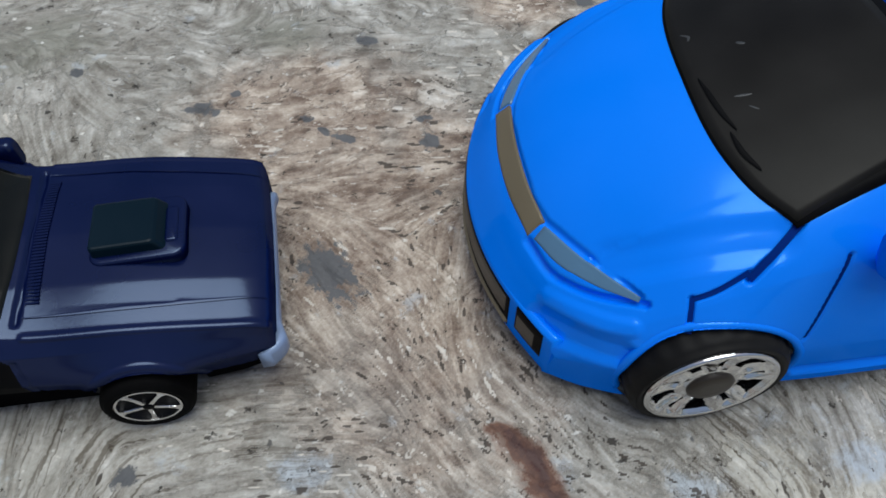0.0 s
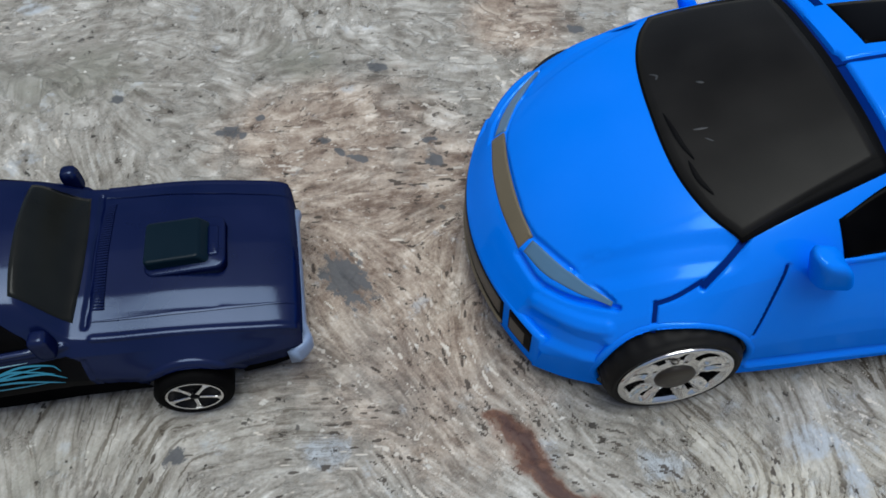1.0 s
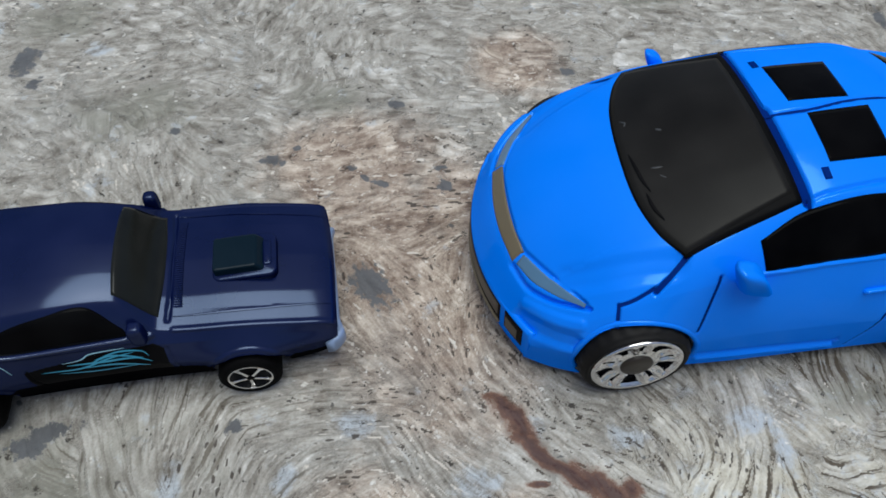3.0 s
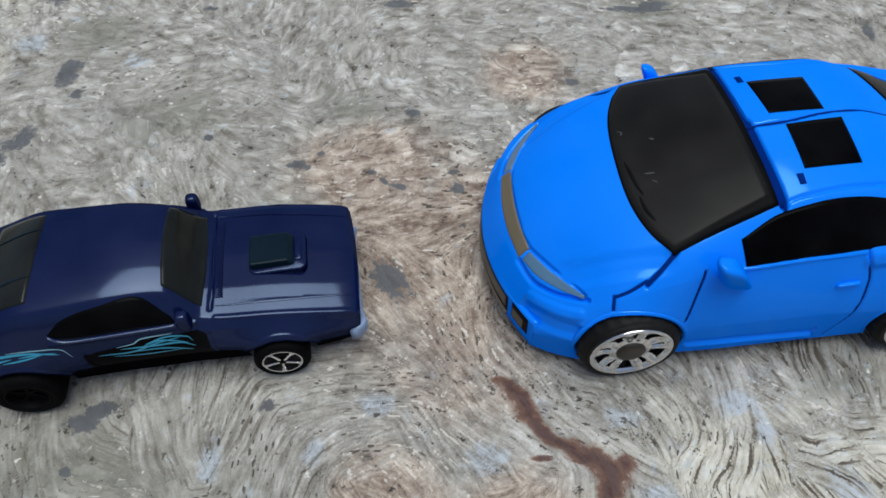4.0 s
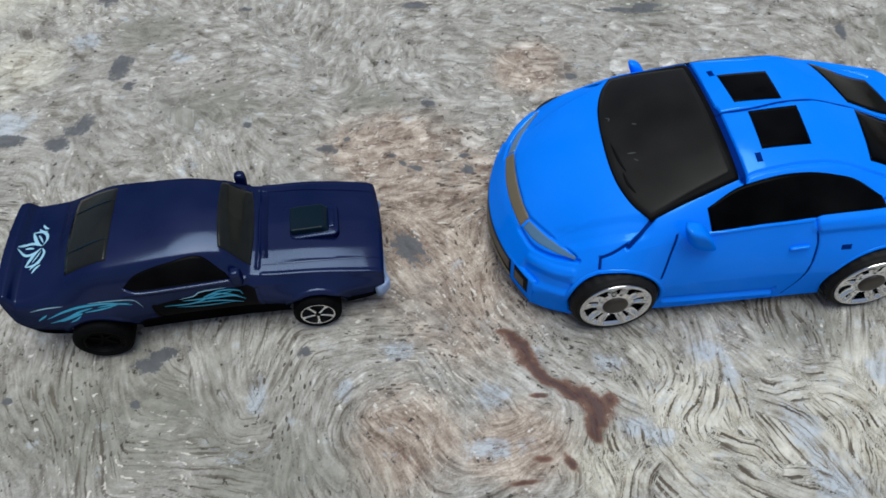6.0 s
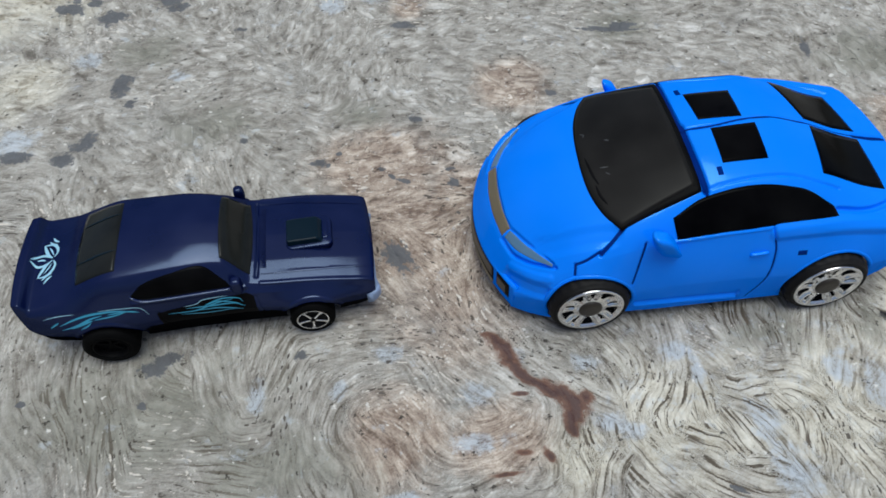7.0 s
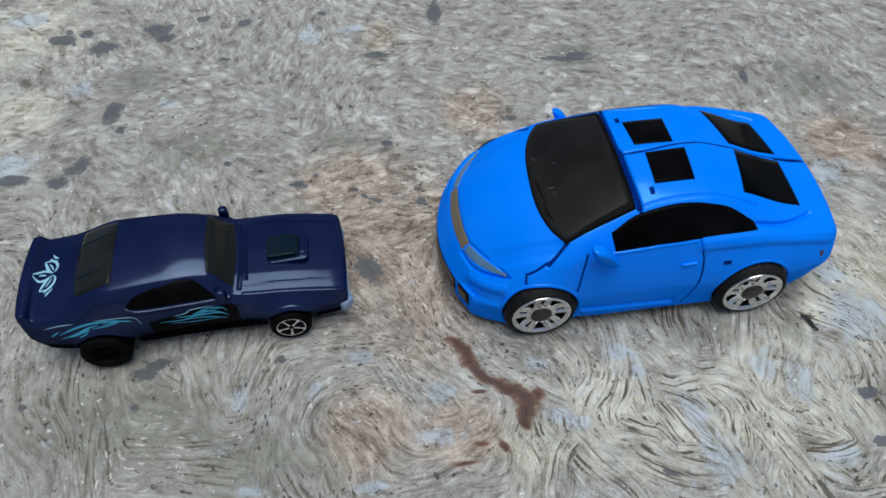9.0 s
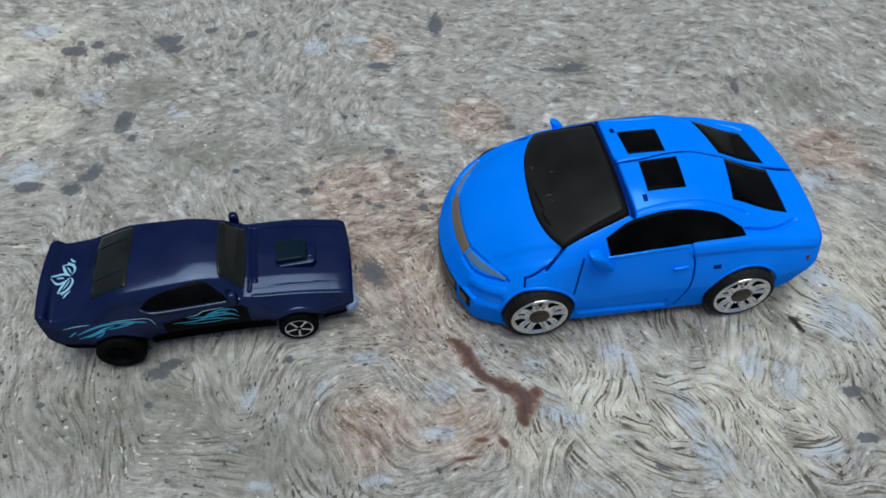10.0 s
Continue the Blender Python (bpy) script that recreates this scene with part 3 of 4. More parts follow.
    def flecks(share, reach, seed):
        """Sparse chips smeared a little along the strokes, 0 to 1."""
        g = (np.random.RandomState(seed).rand(nx, ny) < share).astype(float)
        g = g + 0.6 * (np.roll(g, 1, 0) + np.roll(g, 1, 1))
        f = brushed(g, reach)
        return np.clip((f - 0.7) / 2.6, 0, 1)
    chips = flecks(0.030, 4, 21) * np.clip(soft(1.6, 22) * 2.4 - 0.9 + 0.8 * rough, 0.05, 1)
    chips = np.maximum(chips, np.clip((marks - 1.1) * 0.6, 0, 0.8) * np.clip(soft(1.5, 26) * 2.6 - 1.1, 0, 1) * (0.2 + 0.6 * calm))
    scars = flecks(0.036, 2, 23) * np.clip(soft(1.3, 24) * 2.6 - 0.9 + rough, 0.1, 1) * (1 - 0.6 * calm * (1 - rough))

    # the strokes fade out towards the floor that lies beyond
    fade = np.clip(np.minimum(np.minimum(X + 15.3, 18.9 - X), np.minimum(Y + 6.3, 14.7 - Y)) / 0.4, 0, 1)
    near = fade.ravel()
    streak, chips, scars, lines = streak * fade, chips * fade, scars * fade, lines * fade

    def field(blobs):
        """Largest closeness to any of the spots (x, y, half length, half width, degrees)."""
        best = np.full(len(px), -3.0)
        for x, y, a, b, turn in blobs:
            c, s = math.cos(radians(turn)), math.sin(radians(turn))
            u, v = (px - x) * c + (py - y) * s, -(px - x) * s + (py - y) * c
            best = np.maximum(best, 1 - np.hypot(u / a, v / b))
        return np.where(near > 0.5, best, -3.0)
    def smear(points):
        """Closeness to a line of changing width, with wavering edges."""
        best = np.full(len(px), -3.0)
        p = np.array(points)
        fine_line = np.stack([np.interp(np.linspace(0, len(p) - 1, 90), range(len(p)), c) for c in p.T], 1)
        wx, wy = px + (soft(0.5, 41).ravel() - 0.5) * 0.22, py + (soft(0.3, 42).ravel() - 0.5) * 0.22
        near_it = np.nonzero((abs(px - 2.7) < 2) & (abs(py + 3) < 2))[0]
        for x, y, w in fine_line:
            best[near_it] = np.maximum(best[near_it], 1 - np.hypot(wx[near_it] - x, wy[near_it] - y) / w)
        return best
    z = (soft(1.8, 7) - 0.5).ravel() * near * 0.02 + np.clip(streak, -2.5, 2).ravel() * 0.005 - (np.clip((-marks - 0.65) * 1.5, 0, 1.2) * lines).ravel() * 0.008 - scars.ravel() * 0.012 + chips.ravel() * 0.006 - 0.02
    me = bpy.data.meshes.new("ground")
    a = (np.arange(nx - 1)[:, None] * ny + np.arange(ny - 1)).ravel()
    quads = np.stack([a, a + ny, a + ny + 1, a + 1], 1)
    co = np.stack([px, py, z], 1) * CM
    me.vertices.add(len(co))
    me.vertices.foreach_set("co", co.ravel())
    me.loops.add(quads.size)
    me.loops.foreach_set("vertex_index", quads.ravel())
    me.polygons.add(len(quads))
    me.polygons.foreach_set("loop_start", np.arange(0, quads.size, 4))
    me.update(calc_edges=True)
    me.polygons.foreach_set("use_smooth", [True] * len(quads))
    values = (("dark", field(DARK_SPOTS + FAR_SPOTS)), ("worn", field(WORN_AND_SHADED)), ("rust", np.maximum(smear(RUST_SMEAR), field(RUST_SPOTS))), ("brown", field(BROWN)), ("cream", field(CREAM)),
              ("bluish", np.maximum(field(BLUISH + FAR_BLUISH), (right * 0.5 - 0.62).ravel())), ("streak", streak.ravel() * 0.085 + 0.5), ("chips", chips.ravel()), ("furrow", lines.ravel()), ("gain", gain.ravel()), ("across", across.ravel()), ("along", along_dab.ravel()), ("dab", which_dab.ravel()), ("scars", scars.ravel()))
    for nm, val in values:
        at = me.attributes.new(nm, 'FLOAT', 'POINT')
        at.data.foreach_set("value", val)
    me.materials.append(ground_material())
    return tagged(new("ground", me), "worn cement floor with swirled brush strokes, dark spots and rust stains", "ground", kind="structure")


def ground_material():
    m, n, l, b = mat("worn_cement")
    p = coords(n, l, 1.0)

    def attr(nm):
        at = n.new("ShaderNodeAttribute")
        at.attribute_name = nm
        return at.outputs["Fac"]

    def cloud(scale, detail=5.0, rough=0.65):
        t = node(n, "ShaderNodeTexNoise", Scale=scale, Detail=detail, Roughness=rough)
        l.new(p, t.inputs["Vector"])
        return t.outputs[0]

    def spread(value, k, source):
        """value + k * (source - 0.5)"""
        return math_node(n, l, 'ADD', value, math_node(n, l, 'MULTIPLY', math_node(n, l, 'SUBTRACT', source, 0.5), k))

    def step(value, lo, hi, top=1.0):
        return ramp(n, l, value, [(lo, (0, 0, 0)), (hi, (top, top, top))])
    # bristle marks that run along each dab of the brush
    place = n.new("ShaderNodeCombineXYZ")
    wave = cloud(2.2, 2.0, 0.5)
    l.new(math_node(n, l, 'MULTIPLY', spread(attr("across"), 0.10, wave), 15.0), place.inputs[0])
    l.new(math_node(n, l, 'MULTIPLY', attr("along"), 0.8), place.inputs[1])
    l.new(attr("dab"), place.inputs[2])
    comb_tex = node(n, "ShaderNodeTexNoise", Scale=1.0, Detail=2.0, Roughness=0.55)
    l.new(place.outputs[0], comb_tex.inputs["Vector"])
    comb = comb_tex.outputs[0]
    gain = attr("gain")
    # softer smears of the thin coat farther off
    broad = n.new("ShaderNodeCombineXYZ")
    l.new(math_node(n, l, 'MULTIPLY', spread(attr("across"), 0.25, wave), 4.2), broad.inputs[0])
    l.new(math_node(n, l, 'MULTIPLY', attr("along"), 1.6), broad.inputs[1])
    l.new(attr("dab"), broad.inputs[2])
    smear_tex = node(n, "ShaderNodeTexNoise", Scale=1.0, Detail=1.5, Roughness=0.5)
    l.new(broad.outputs[0], smear_tex.inputs["Vector"])
    soft_mark = math_node(n, l, 'MULTIPLY', math_node(n, l, 'SUBTRACT', smear_tex.outputs[0], 0.5), math_node(n, l, 'SUBTRACT', 1.05, gain))
    streak = math_node(n, l, 'ADD', math_node(n, l, 'ADD', attr("streak"), soft_mark), math_node(n, l, 'MULTIPLY', math_node(n, l, 'SUBTRACT', comb, 0.5), math_node(n, l, 'MULTIPLY', gain, 0.62)))
    grain = cloud(9.0, 6.0, 0.72)
    blot = cloud(1.1, 5.0, 0.6)
    slow = cloud(0.35, 3.0, 0.5)
    rag = cloud(2.4, 6.0, 0.7)
    tone = spread(spread(spread(streak, 0.45, grain), 0.40, blot), 0.22, cloud(26.0, 3.0, 0.6))
    base = ramp(n, l, tone, [(0.12, (0.080, 0.067, 0.055)), (0.34, (0.206, 0.188, 0.162)), (0.50, (0.330, 0.311, 0.276)), (0.66, (0.458, 0.438, 0.400)), (0.88, (0.715, 0.695, 0.66))])
    brown = ramp(n, l, tone, [(0.12, (0.07, 0.048, 0.038)), (0.34, (0.185, 0.132, 0.102)), (0.50, (0.34, 0.272, 0.218)), (0.64, (0.50, 0.42, 0.345)), (0.84, (0.74, 0.665, 0.58))])
    cream = ramp(n, l, tone, [(0.12, (0.10, 0.080, 0.060)), (0.30, (0.27, 0.235, 0.175)), (0.44, (0.46, 0.425, 0.345)), (0.62, (0.60, 0.568, 0.48)), (0.88, (0.77, 0.745, 0.67))])
    col = mix(n, l, step(spread(attr("brown"), 1.2, blot), 0.0, 0.5), base, brown)
    col = mix(n, l, step(spread(attr("cream"), 1.6, blot), -0.1, 0.75), col, cream)
    # grey-green bare areas
    col = mix(n, l, step(slow, 0.54, 0.68, 0.35), col, mix(n, l, tone, (0.12, 0.116, 0.105), (0.41, 0.40, 0.375)))
    # worn patches, and the lower left darkened further for shade on it
    col = mix(n, l, step(spread(spread(attr("worn"), 2.4, blot), 0.8, grain), 0.0, 0.7, 0.8), col, mix(n, l, tone, (0.09, 0.087, 0.068), (0.33, 0.322, 0.27)))
    # thin bluish coat that has flaked
    film = mix(n, l, tone, (0.25, 0.285, 0.325), (0.58, 0.625, 0.665))
    col = mix(n, l, math_node(n, l, 'MULTIPLY', step(spread(spread(attr("bluish"), 2.4, rag), 0.8, grain), 0.0, 0.5, 0.85), step(tone, 0.25, 0.55)), col, film)
    col = mix(n, l, step(spread(cloud(1.5, 6.0, 0.68), 0.25, streak), 0.61, 0.69, 0.5), col, film)
    # white chips and dark pits
    col = mix(n, l, step(cloud(4.2, 3.0, 0.6), 0.66, 0.72, 0.8), col, (0.72, 0.70, 0.65))
    pit = spread(cloud(3.6, 4.0, 0.75), -0.25, streak)
    col = mix(n, l, step(pit, 0.635, 0.68, 0.9), col, (0.035, 0.030, 0.026))
    # small round pits
    warp = n.new("ShaderNodeVectorMath")
    warp.operation = 'MULTIPLY_ADD'
    warp.inputs[1].default_value = (0.35, 0.35, 0.35)
    wob = node(n, "ShaderNodeTexNoise", Scale=5.0, Detail=2.0)
    l.new(p, wob.inputs["Vector"])
    l.new(wob.outputs[1], warp.inputs[0])
    l.new(p, warp.inputs[2])
    holes = node(n, "ShaderNodeTexVoronoi", Scale=2.6)
    l.new(warp.outputs[0], holes.inputs["Vector"])
    pick = n.new("ShaderNodeSeparateColor")
    l.new(holes.outputs["Color"], pick.inputs[0])
    size = math_node(n, l, 'MULTIPLY', step(pick.outputs[0], 0.45, 1.0), 0.17)
    hole = step(math_node(n, l, 'SUBTRACT', math_node(n, l, 'ADD', size, 0.45), holes.outputs["Distance"]), 0.44, 0.50)
    col = mix(n, l, math_node(n, l, 'MULTIPLY', hole, 0.85), col, mix(n, l, pick.outputs[1], (0.05, 0.04, 0.032), (0.10, 0.105, 0.11)))
    col = mix(n, l, math_node(n, l, 'MULTIPLY', step(spread(math_node(n, l, 'SUBTRACT', 1.0, comb), 0.18, grain), 0.545, 0.63, 1.0), attr("furrow")), col, mix(n, l, blot, (0.055, 0.045, 0.033), (0.13, 0.105, 0.078)))
    col = mix(n, l, step(spread(attr("chips"), 0.4, grain), 0.35, 0.70, 0.8), col, (0.66, 0.61, 0.54))
    col = mix(n, l, step(spread(attr("scars"), 0.4, grain), 0.30, 0.60, 0.9), col, (0.06, 0.048, 0.040))
    for nm, inside, colours, k in (("dark", 0.0, ((0.045, 0.047, 0.053), (0.15, 0.155, 0.165)), 2.2), ("rust", 0.0, ((0.075, 0.036, 0.032), (0.17, 0.085, 0.056)), 0.8)):
        v = spread(spread(spread(attr(nm), k, rag), 2.2 if nm == "dark" else 1.2, streak), 1.2 if nm == "dark" else 1.0, grain)
        col = mix(n, l, math_node(n, l, 'MULTIPLY', step(v, inside, inside + (0.22 if nm == "dark" else 0.40), 0.94), step(tone, 0.0, 0.35) if nm == "rust" else 1.0), col, mix(n, l, rag if nm == "dark" else step(spread(v, 1.0, rag), 0.25, 0.85), *(colours if nm == "dark" else colours[::-1])))
    l.new(col, b.inputs["Base Color"])
    b.inputs["Roughness"].default_value = 0.8
    b.inputs["Specular IOR Level"].default_value = 0.3
    h = spread(spread(streak, 0.45, grain), -0.4, step(pit, 0.62, 0.72))
    l.new(bump(n, l, h, 0.5, 0.0007), b.inputs["Normal"])
    return m


ground()


def twig():
    """A small bent scrap of dark dry stalk."""
    bm = bmesh.new()
    line = spline([(-0.20, 0.16, 0.05), (-0.08, 0.10, 0.06), (0.0, 0.0, 0.05), (0.06, -0.12, 0.05), (0.17, -0.20, 0.03)], 18)
    rings = []
    for k, p in enumerate(line):
        r = 0.045 * (0.35 + 0.65 * math.sin(math.pi * (k + 0.6) / 18.4)) * (1 + 0.25 * math.sin(k * 2.1))
        d = Vector(line[min(k + 1, 17)] - line[max(k - 1, 0)]).normalized()
        across = d.cross(Vector((0, 0, 1))).normalized()
        rings.append([bm.verts.new(Vector(p) + across * r * math.cos(a) + Vector((0, 0, 1)) * r * 0.8 * math.sin(a)) for a in np.linspace(0, 2 * math.pi, 9)[:-1]])
    for u, v in zip(rings, rings[1:]):
        for k in range(8):
            bm.faces.new((u[k], v[k], v[(k + 1) % 8], u[(k + 1) % 8]))
    bm.faces.new(rings[0])
    bm.faces.new(rings[-1][::-1])
    ob = part("twig", bm, shiny("dry_stalk", (0.012, 0.010, 0.009), 0.7, vary=0.4), None)
    ob.matrix_basis = pose(10.50 * CM, -1.79 * CM, 0, 0, 0, -12)
    return tagged(ob, "tiny bent black scrap of dry stalk on the floor", "twig")


twig()


# ---- wheels ----
def wheel(parent, x, z, r, y_out, width, side, rim_r, spokes, hub_r, tyre_label, face):
    """A wheel with tyre and rim; y_out is the outer face, side -1 or 1."""
    w = bpy.data.objects.new("wheel", None)
    scene.collection.objects.link(w)
    w.parent = parent
    w.matrix_basis = Matrix.Translation((x * CM, side * y_out * CM, z * CM)) @ (Matrix.Rotation(math.pi, 4, 'Z') if side > 0 else Matrix())
    # built with the outer face towards minus y at y = 0
    e = 0.10 * r
    bm = lathe([(rim_r, 0.03), (rim_r + 0.02, 0.0), (rim_r + (r - rim_r) * 0.55, -0.012), (r - e, 0.02), (r - e * 0.3, e * 0.6), (r, e * 1.4), (r, width - e), (r - e, width), (rim_r * 0.6, width)], 144, tread=(0.018 if r > 0.7 else 0.006) * r)
    part("tyre", bm, RUBBER if r > 0.7 else DARK_RUBBER, w, tyre_label)
    face(w, rim_r, hub_r, width)
    return w


def blue_face(w, R, hub, width):
    """A chrome disc with five pairs of spokes: a narrow slot in each pair, a wide gap between pairs."""
    nr, na = 16, 180
    radii = np.linspace(hub * 0.8, R, nr)
    bm = bmesh.new()

    def gap(r, a):
        q, u = ((math.degrees(a) - 90 + 36) % 72) - 36, r / R
        return (0.54 < u < 0.82 and abs(q) * u < 2.6) or (0.50 < u < 0.87 and (36 - abs(q)) < 22 * (u - 0.22))
    rows = []
    for r in radii:
        u = r / R
        dish = 0.05 * math.exp(-((u - 0.62) / 0.22) ** 2) - (0.03 if u > 0.9 else 0)
        rows.append([])
        for k in range(na):
            a = 2 * math.pi * k / na
            q = ((math.degrees(a) - 90 + 36) % 72) - 36
            crown = 0.055 * math.exp(-((abs(q) - 12) / 7) ** 2) * min(1, max(0, (u - 0.44) / 0.12)) * min(1, max(0, (0.93 - u) / 0.06))
            rows[-1].append(bm.verts.new((r * math.cos(a), dish - crown, r * math.sin(a))))
    for i in range(nr - 1):
        for k in range(na):
            j = (k + 1) % na
            if not gap((radii[i] + radii[i + 1]) / 2, 2 * math.pi * (k + 0.5) / na):
                bm.faces.new((rows[i][k], rows[i][j], rows[i + 1][j], rows[i + 1][k]))
    for v in [v for v in bm.verts if not v.link_faces]:
        bm.verts.remove(v)
    rim = [e for e in bm.edges if e.is_boundary]
    walls = bmesh.ops.extrude_edge_only(bm, edges=rim)
    for v in walls["geom"]:
        if isinstance(v, bmesh.types.BMVert):
            v.co.y = 0.12
    part("rim", bm, CHROME, w, "chrome rim with five double spokes", smooth=False)
    bm = lathe([(R, 0.05), (R + 0.012, -0.02), (R - 0.01, -0.04), (R - 0.05, -0.03), (R - 0.06, 0.0)], 64)
    part("rim_lip", bm, CHROME, w)
    bm = lathe([(0.001, -0.05), (hub * 0.5, -0.048), (hub * 0.86, -0.04), (hub * 1.02, -0.015), (hub * 1.04, 0.12)], 40)
    part("hub_cap", bm, CAP, w, "dull brown hub cap")
    bm = lathe([(0.001, 0.13), (R, 0.13)], 32)
    part("wheel_disc", bm, BLACK, w)


def dark_face(w, R, hub, width):
    bm = lathe([(R, 0.04), (R, -0.002), (R - 0.012, -0.008), (R - 0.026, 0.0), (R - 0.028, 0.05)], 48)
    for k in range(5):
        a = math.radians(49 + 72 * k)
        c, s = math.cos(a), math.sin(a)
        pts = [(u * c - v * s, u * s + v * c) for u, v in ((0.05, -0.024), (R * 0.55, -0.02), (R - 0.07, -0.026), (R - 0.012, -0.062), (R - 0.012, 0.062), (R - 0.07, 0.026), (R * 0.55, 0.02), (0.05, 0.024))]
        bar(bm, pts, 0.05, 0.002 if k % 2 else 0.0, 0.008)
    part("rim", bm, CHROME, w, "chrome five-spoke rim", smooth=False)
    bm = lathe([(0.001, -0.014), (hub * 0.8, -0.010), (hub, 0.0), (hub, 0.04)], 24)
    part("hub_cap", bm, BLACK, w)
    bm = lathe([(0.001, 0.045), (R, 0.045)], 32)
    part("wheel_disc", bm, BLACK, w)


def thing(name, x, y, turn, label, category):
    ob = bpy.data.objects.new(name, None)
    scene.collection.objects.link(ob)
    ob.matrix_basis = pose(x * CM, y * CM, 0, 0, 0, turn)
    return tagged(ob, label, category)


# ---- the blue car: x runs to its tail, y to its far flank ----
def both(points):
    """The points, then their mirror images in reverse: a curve across the whole car."""
    return points + [(x, -y) for x, y in points[::-1] if y]


def blue_car():
    car = thing("toy_car", 5.88, 0.95, 5.8, "bright blue glossy plastic toy coupe with black windows on the floor", "toy car")
    xs = [-4.2, -3.9, -3.4, -2.6, -1.7, -0.6, 0.5, 1.6, 2.6, 3.6, 4.4, 4.85, 5.05]
    sh = Shell(xs,
               bow=[0.95, 0.9, 0.8, 0.5, 0.3, 0.1, 0, 0, -0.02, -0.1, -0.2, -0.28, -0.3],
               zb=[.2, .22, .25, .3, .33, .33, .33, .33, .33, .4, .5, .6, .7],
               wb=[1.9, 2.15, 2.35, 2.4, 2.42, 2.45, 2.45, 2.45, 2.45, 2.4, 2.25, 2.1, 1.95],
               wm=[2.0, 2.3, 2.5, 2.55, 2.5, 2.5, 2.5, 2.52, 2.55, 2.5, 2.4, 2.3, 2.15],
               zm=[.7, .95, 1.1, 1.25, 1.2, 1.2, 1.2, 1.2, 1.25, 1.25, 1.25, 1.2, 1.15],
               ws=[1.7, 2.05, 2.2, 2.25, 2.25, 2.2, 2.2, 2.2, 2.22, 2.2, 2.15, 2.1, 2.0],
               zs=[.88, 1.3, 1.6, 1.95, 2.2, 2.35, 2.3, 2.3, 2.25, 2.1, 1.9, 1.75, 1.6],
               wr=[1.3, 1.6, 1.75, 1.85, 1.85, 1.65, 1.55, 1.55, 1.55, 1.62, 1.9, 1.93, 1.85],
               zr=[.92, 1.38, 1.75, 2.2, 2.55, 2.9, 3.1, 3.08, 2.8, 2.38, 2.12, 2.0, 1.8],
               zt=[.95, 1.45, 1.95, 2.4, 2.75, 3.1, 3.32, 3.28, 2.98, 2.52, 2.25, 2.12, 1.9],
               crisp=[.2, .2, .2, .2, .15, .25, .3, .3, .3, .4, .5, .4, .3], nx=400, nv=340)
    for x in (-2.15, 2.85):
        sh.swell("side", (x, 1.3), (1.25, 0.9), 0.08, near=1.5)
    sh.refresh()
    for s in (-1, 1):
        # soft fold along the bonnet's edge and the seam round the lamps
        sh.groove("top", [(-3.1, s * 1.62), (-2.7, s * 1.74), (-1.8, s * 1.95)], 0.42, 0.05)
        sh.groove("top", [(-3.58, s * 0.92), (-3.35, s * 1.33), (-2.9, s * 2.0)], 0.08, 0.05)
        sh.groove("top", [(-3.76, s * 0.98), (-3.60, s * 1.42), (-3.30, s * 1.78), (-2.86, s * 2.08)], 0.08, 0.08)
    sh.groove("top", both([(-3.58, -0.92), (-3.66, -0.5)]) , 0.07, 0.05)
    for s in (-1, 1):
        sh.seam("top", [(-1.57, s * 1.90), (-1.80, s * 2.06), (-2.02, s * 2.19)], 0.085, 0.09, car)
        sh.groove("top", [(0.05, s * 1.60), (0.3, s * 1.54), (1.3, s * 1.45), (2.3, s * 1.55), (2.8, s * 1.62)], 0.06, 0.04)
        sh.groove("top", [(2.70, s * 1.98), (3.3, s * 1.94), (3.8, s * 1.80), (4.15, s * 1.62)], 0.12, 0.08)
        sh.seam("top", [(0.06, s * 1.56), (0.05, s * 1.85)], 0.06, 0.06, car)
    sh.seam("side", [(-2.02, 2.17), (-2.25, 2.03), (-2.50, 1.89)], 0.055, 0.07, car)
    sh.seam("side", [(-2.50, 1.90), (-2.52, 1.77), (-2.53, 1.62)], 0.055, 0.07, car)
    sh.seam("side", [(-1.16, 2.35), (-1.26, 1.96), (-1.36, 1.45)], 0.045, 0.05, car)
    sh.seam("side", [(1.37, 2.36), (1.51, 1.87), (1.46, 1.03), (1.28, 0.4)], 0.042, 0.05, car)
    # step along the sill, ridges along the belt line and the window's upper edge
    sh.groove("side", [(-1.15, 0.74), (0.0, 0.70), (1.05, 0.64)], 0.10, 0.045)
    sh.groove("side", [(-1.15, 0.62), (0.0, 0.58), (1.0, 0.53)], 0.10, -0.05)
    sh.groove("side", [(-0.60, 2.33), (0.5, 2.35), (1.33, 2.37)], 0.07, -0.03)
    sh.groove("side", [(1.5, 2.27), (2.1, 2.28), (2.9, 2.25), (3.9, 2.05), (4.55, 1.88)], 0.34, -0.065)
    # hollow under the lamps
    sh.groove("side", [(-3.72, 0.98), (-3.45, 1.10), (-3.1, 1.20)], 0.34, 0.06)
    sh.groove("side", [(-3.66, 1.24), (-3.40, 1.36), (-3.0, 1.50)], 0.20, -0.03)
    sh.groove("side", [(1.02, 0.75), (1.05, 0.4)], 0.05, 0.06)
    sh.seam("top", [(0.04, -1.62), (0.0, -0.8), (-0.02, 0), (-0.06, 0.05), (-0.05, 0.8), (0.0, 1.62)], 0.13, 0.12, car)
    sh.seam("top", [(-0.05, -0.14), (0.55, -0.15), (1.3, -0.02), (2.9, 0.05), (4.1, 0.06)], 0.055, 0.06, car)
    sh.seam("top", [(4.0, 0.06), (5.0, 0.1)], 0.12, 0.10, car)
    arches = [(-2.15, 0.84, 0.91, 1.5), (2.83, 0.84, 0.91, 1.5)]

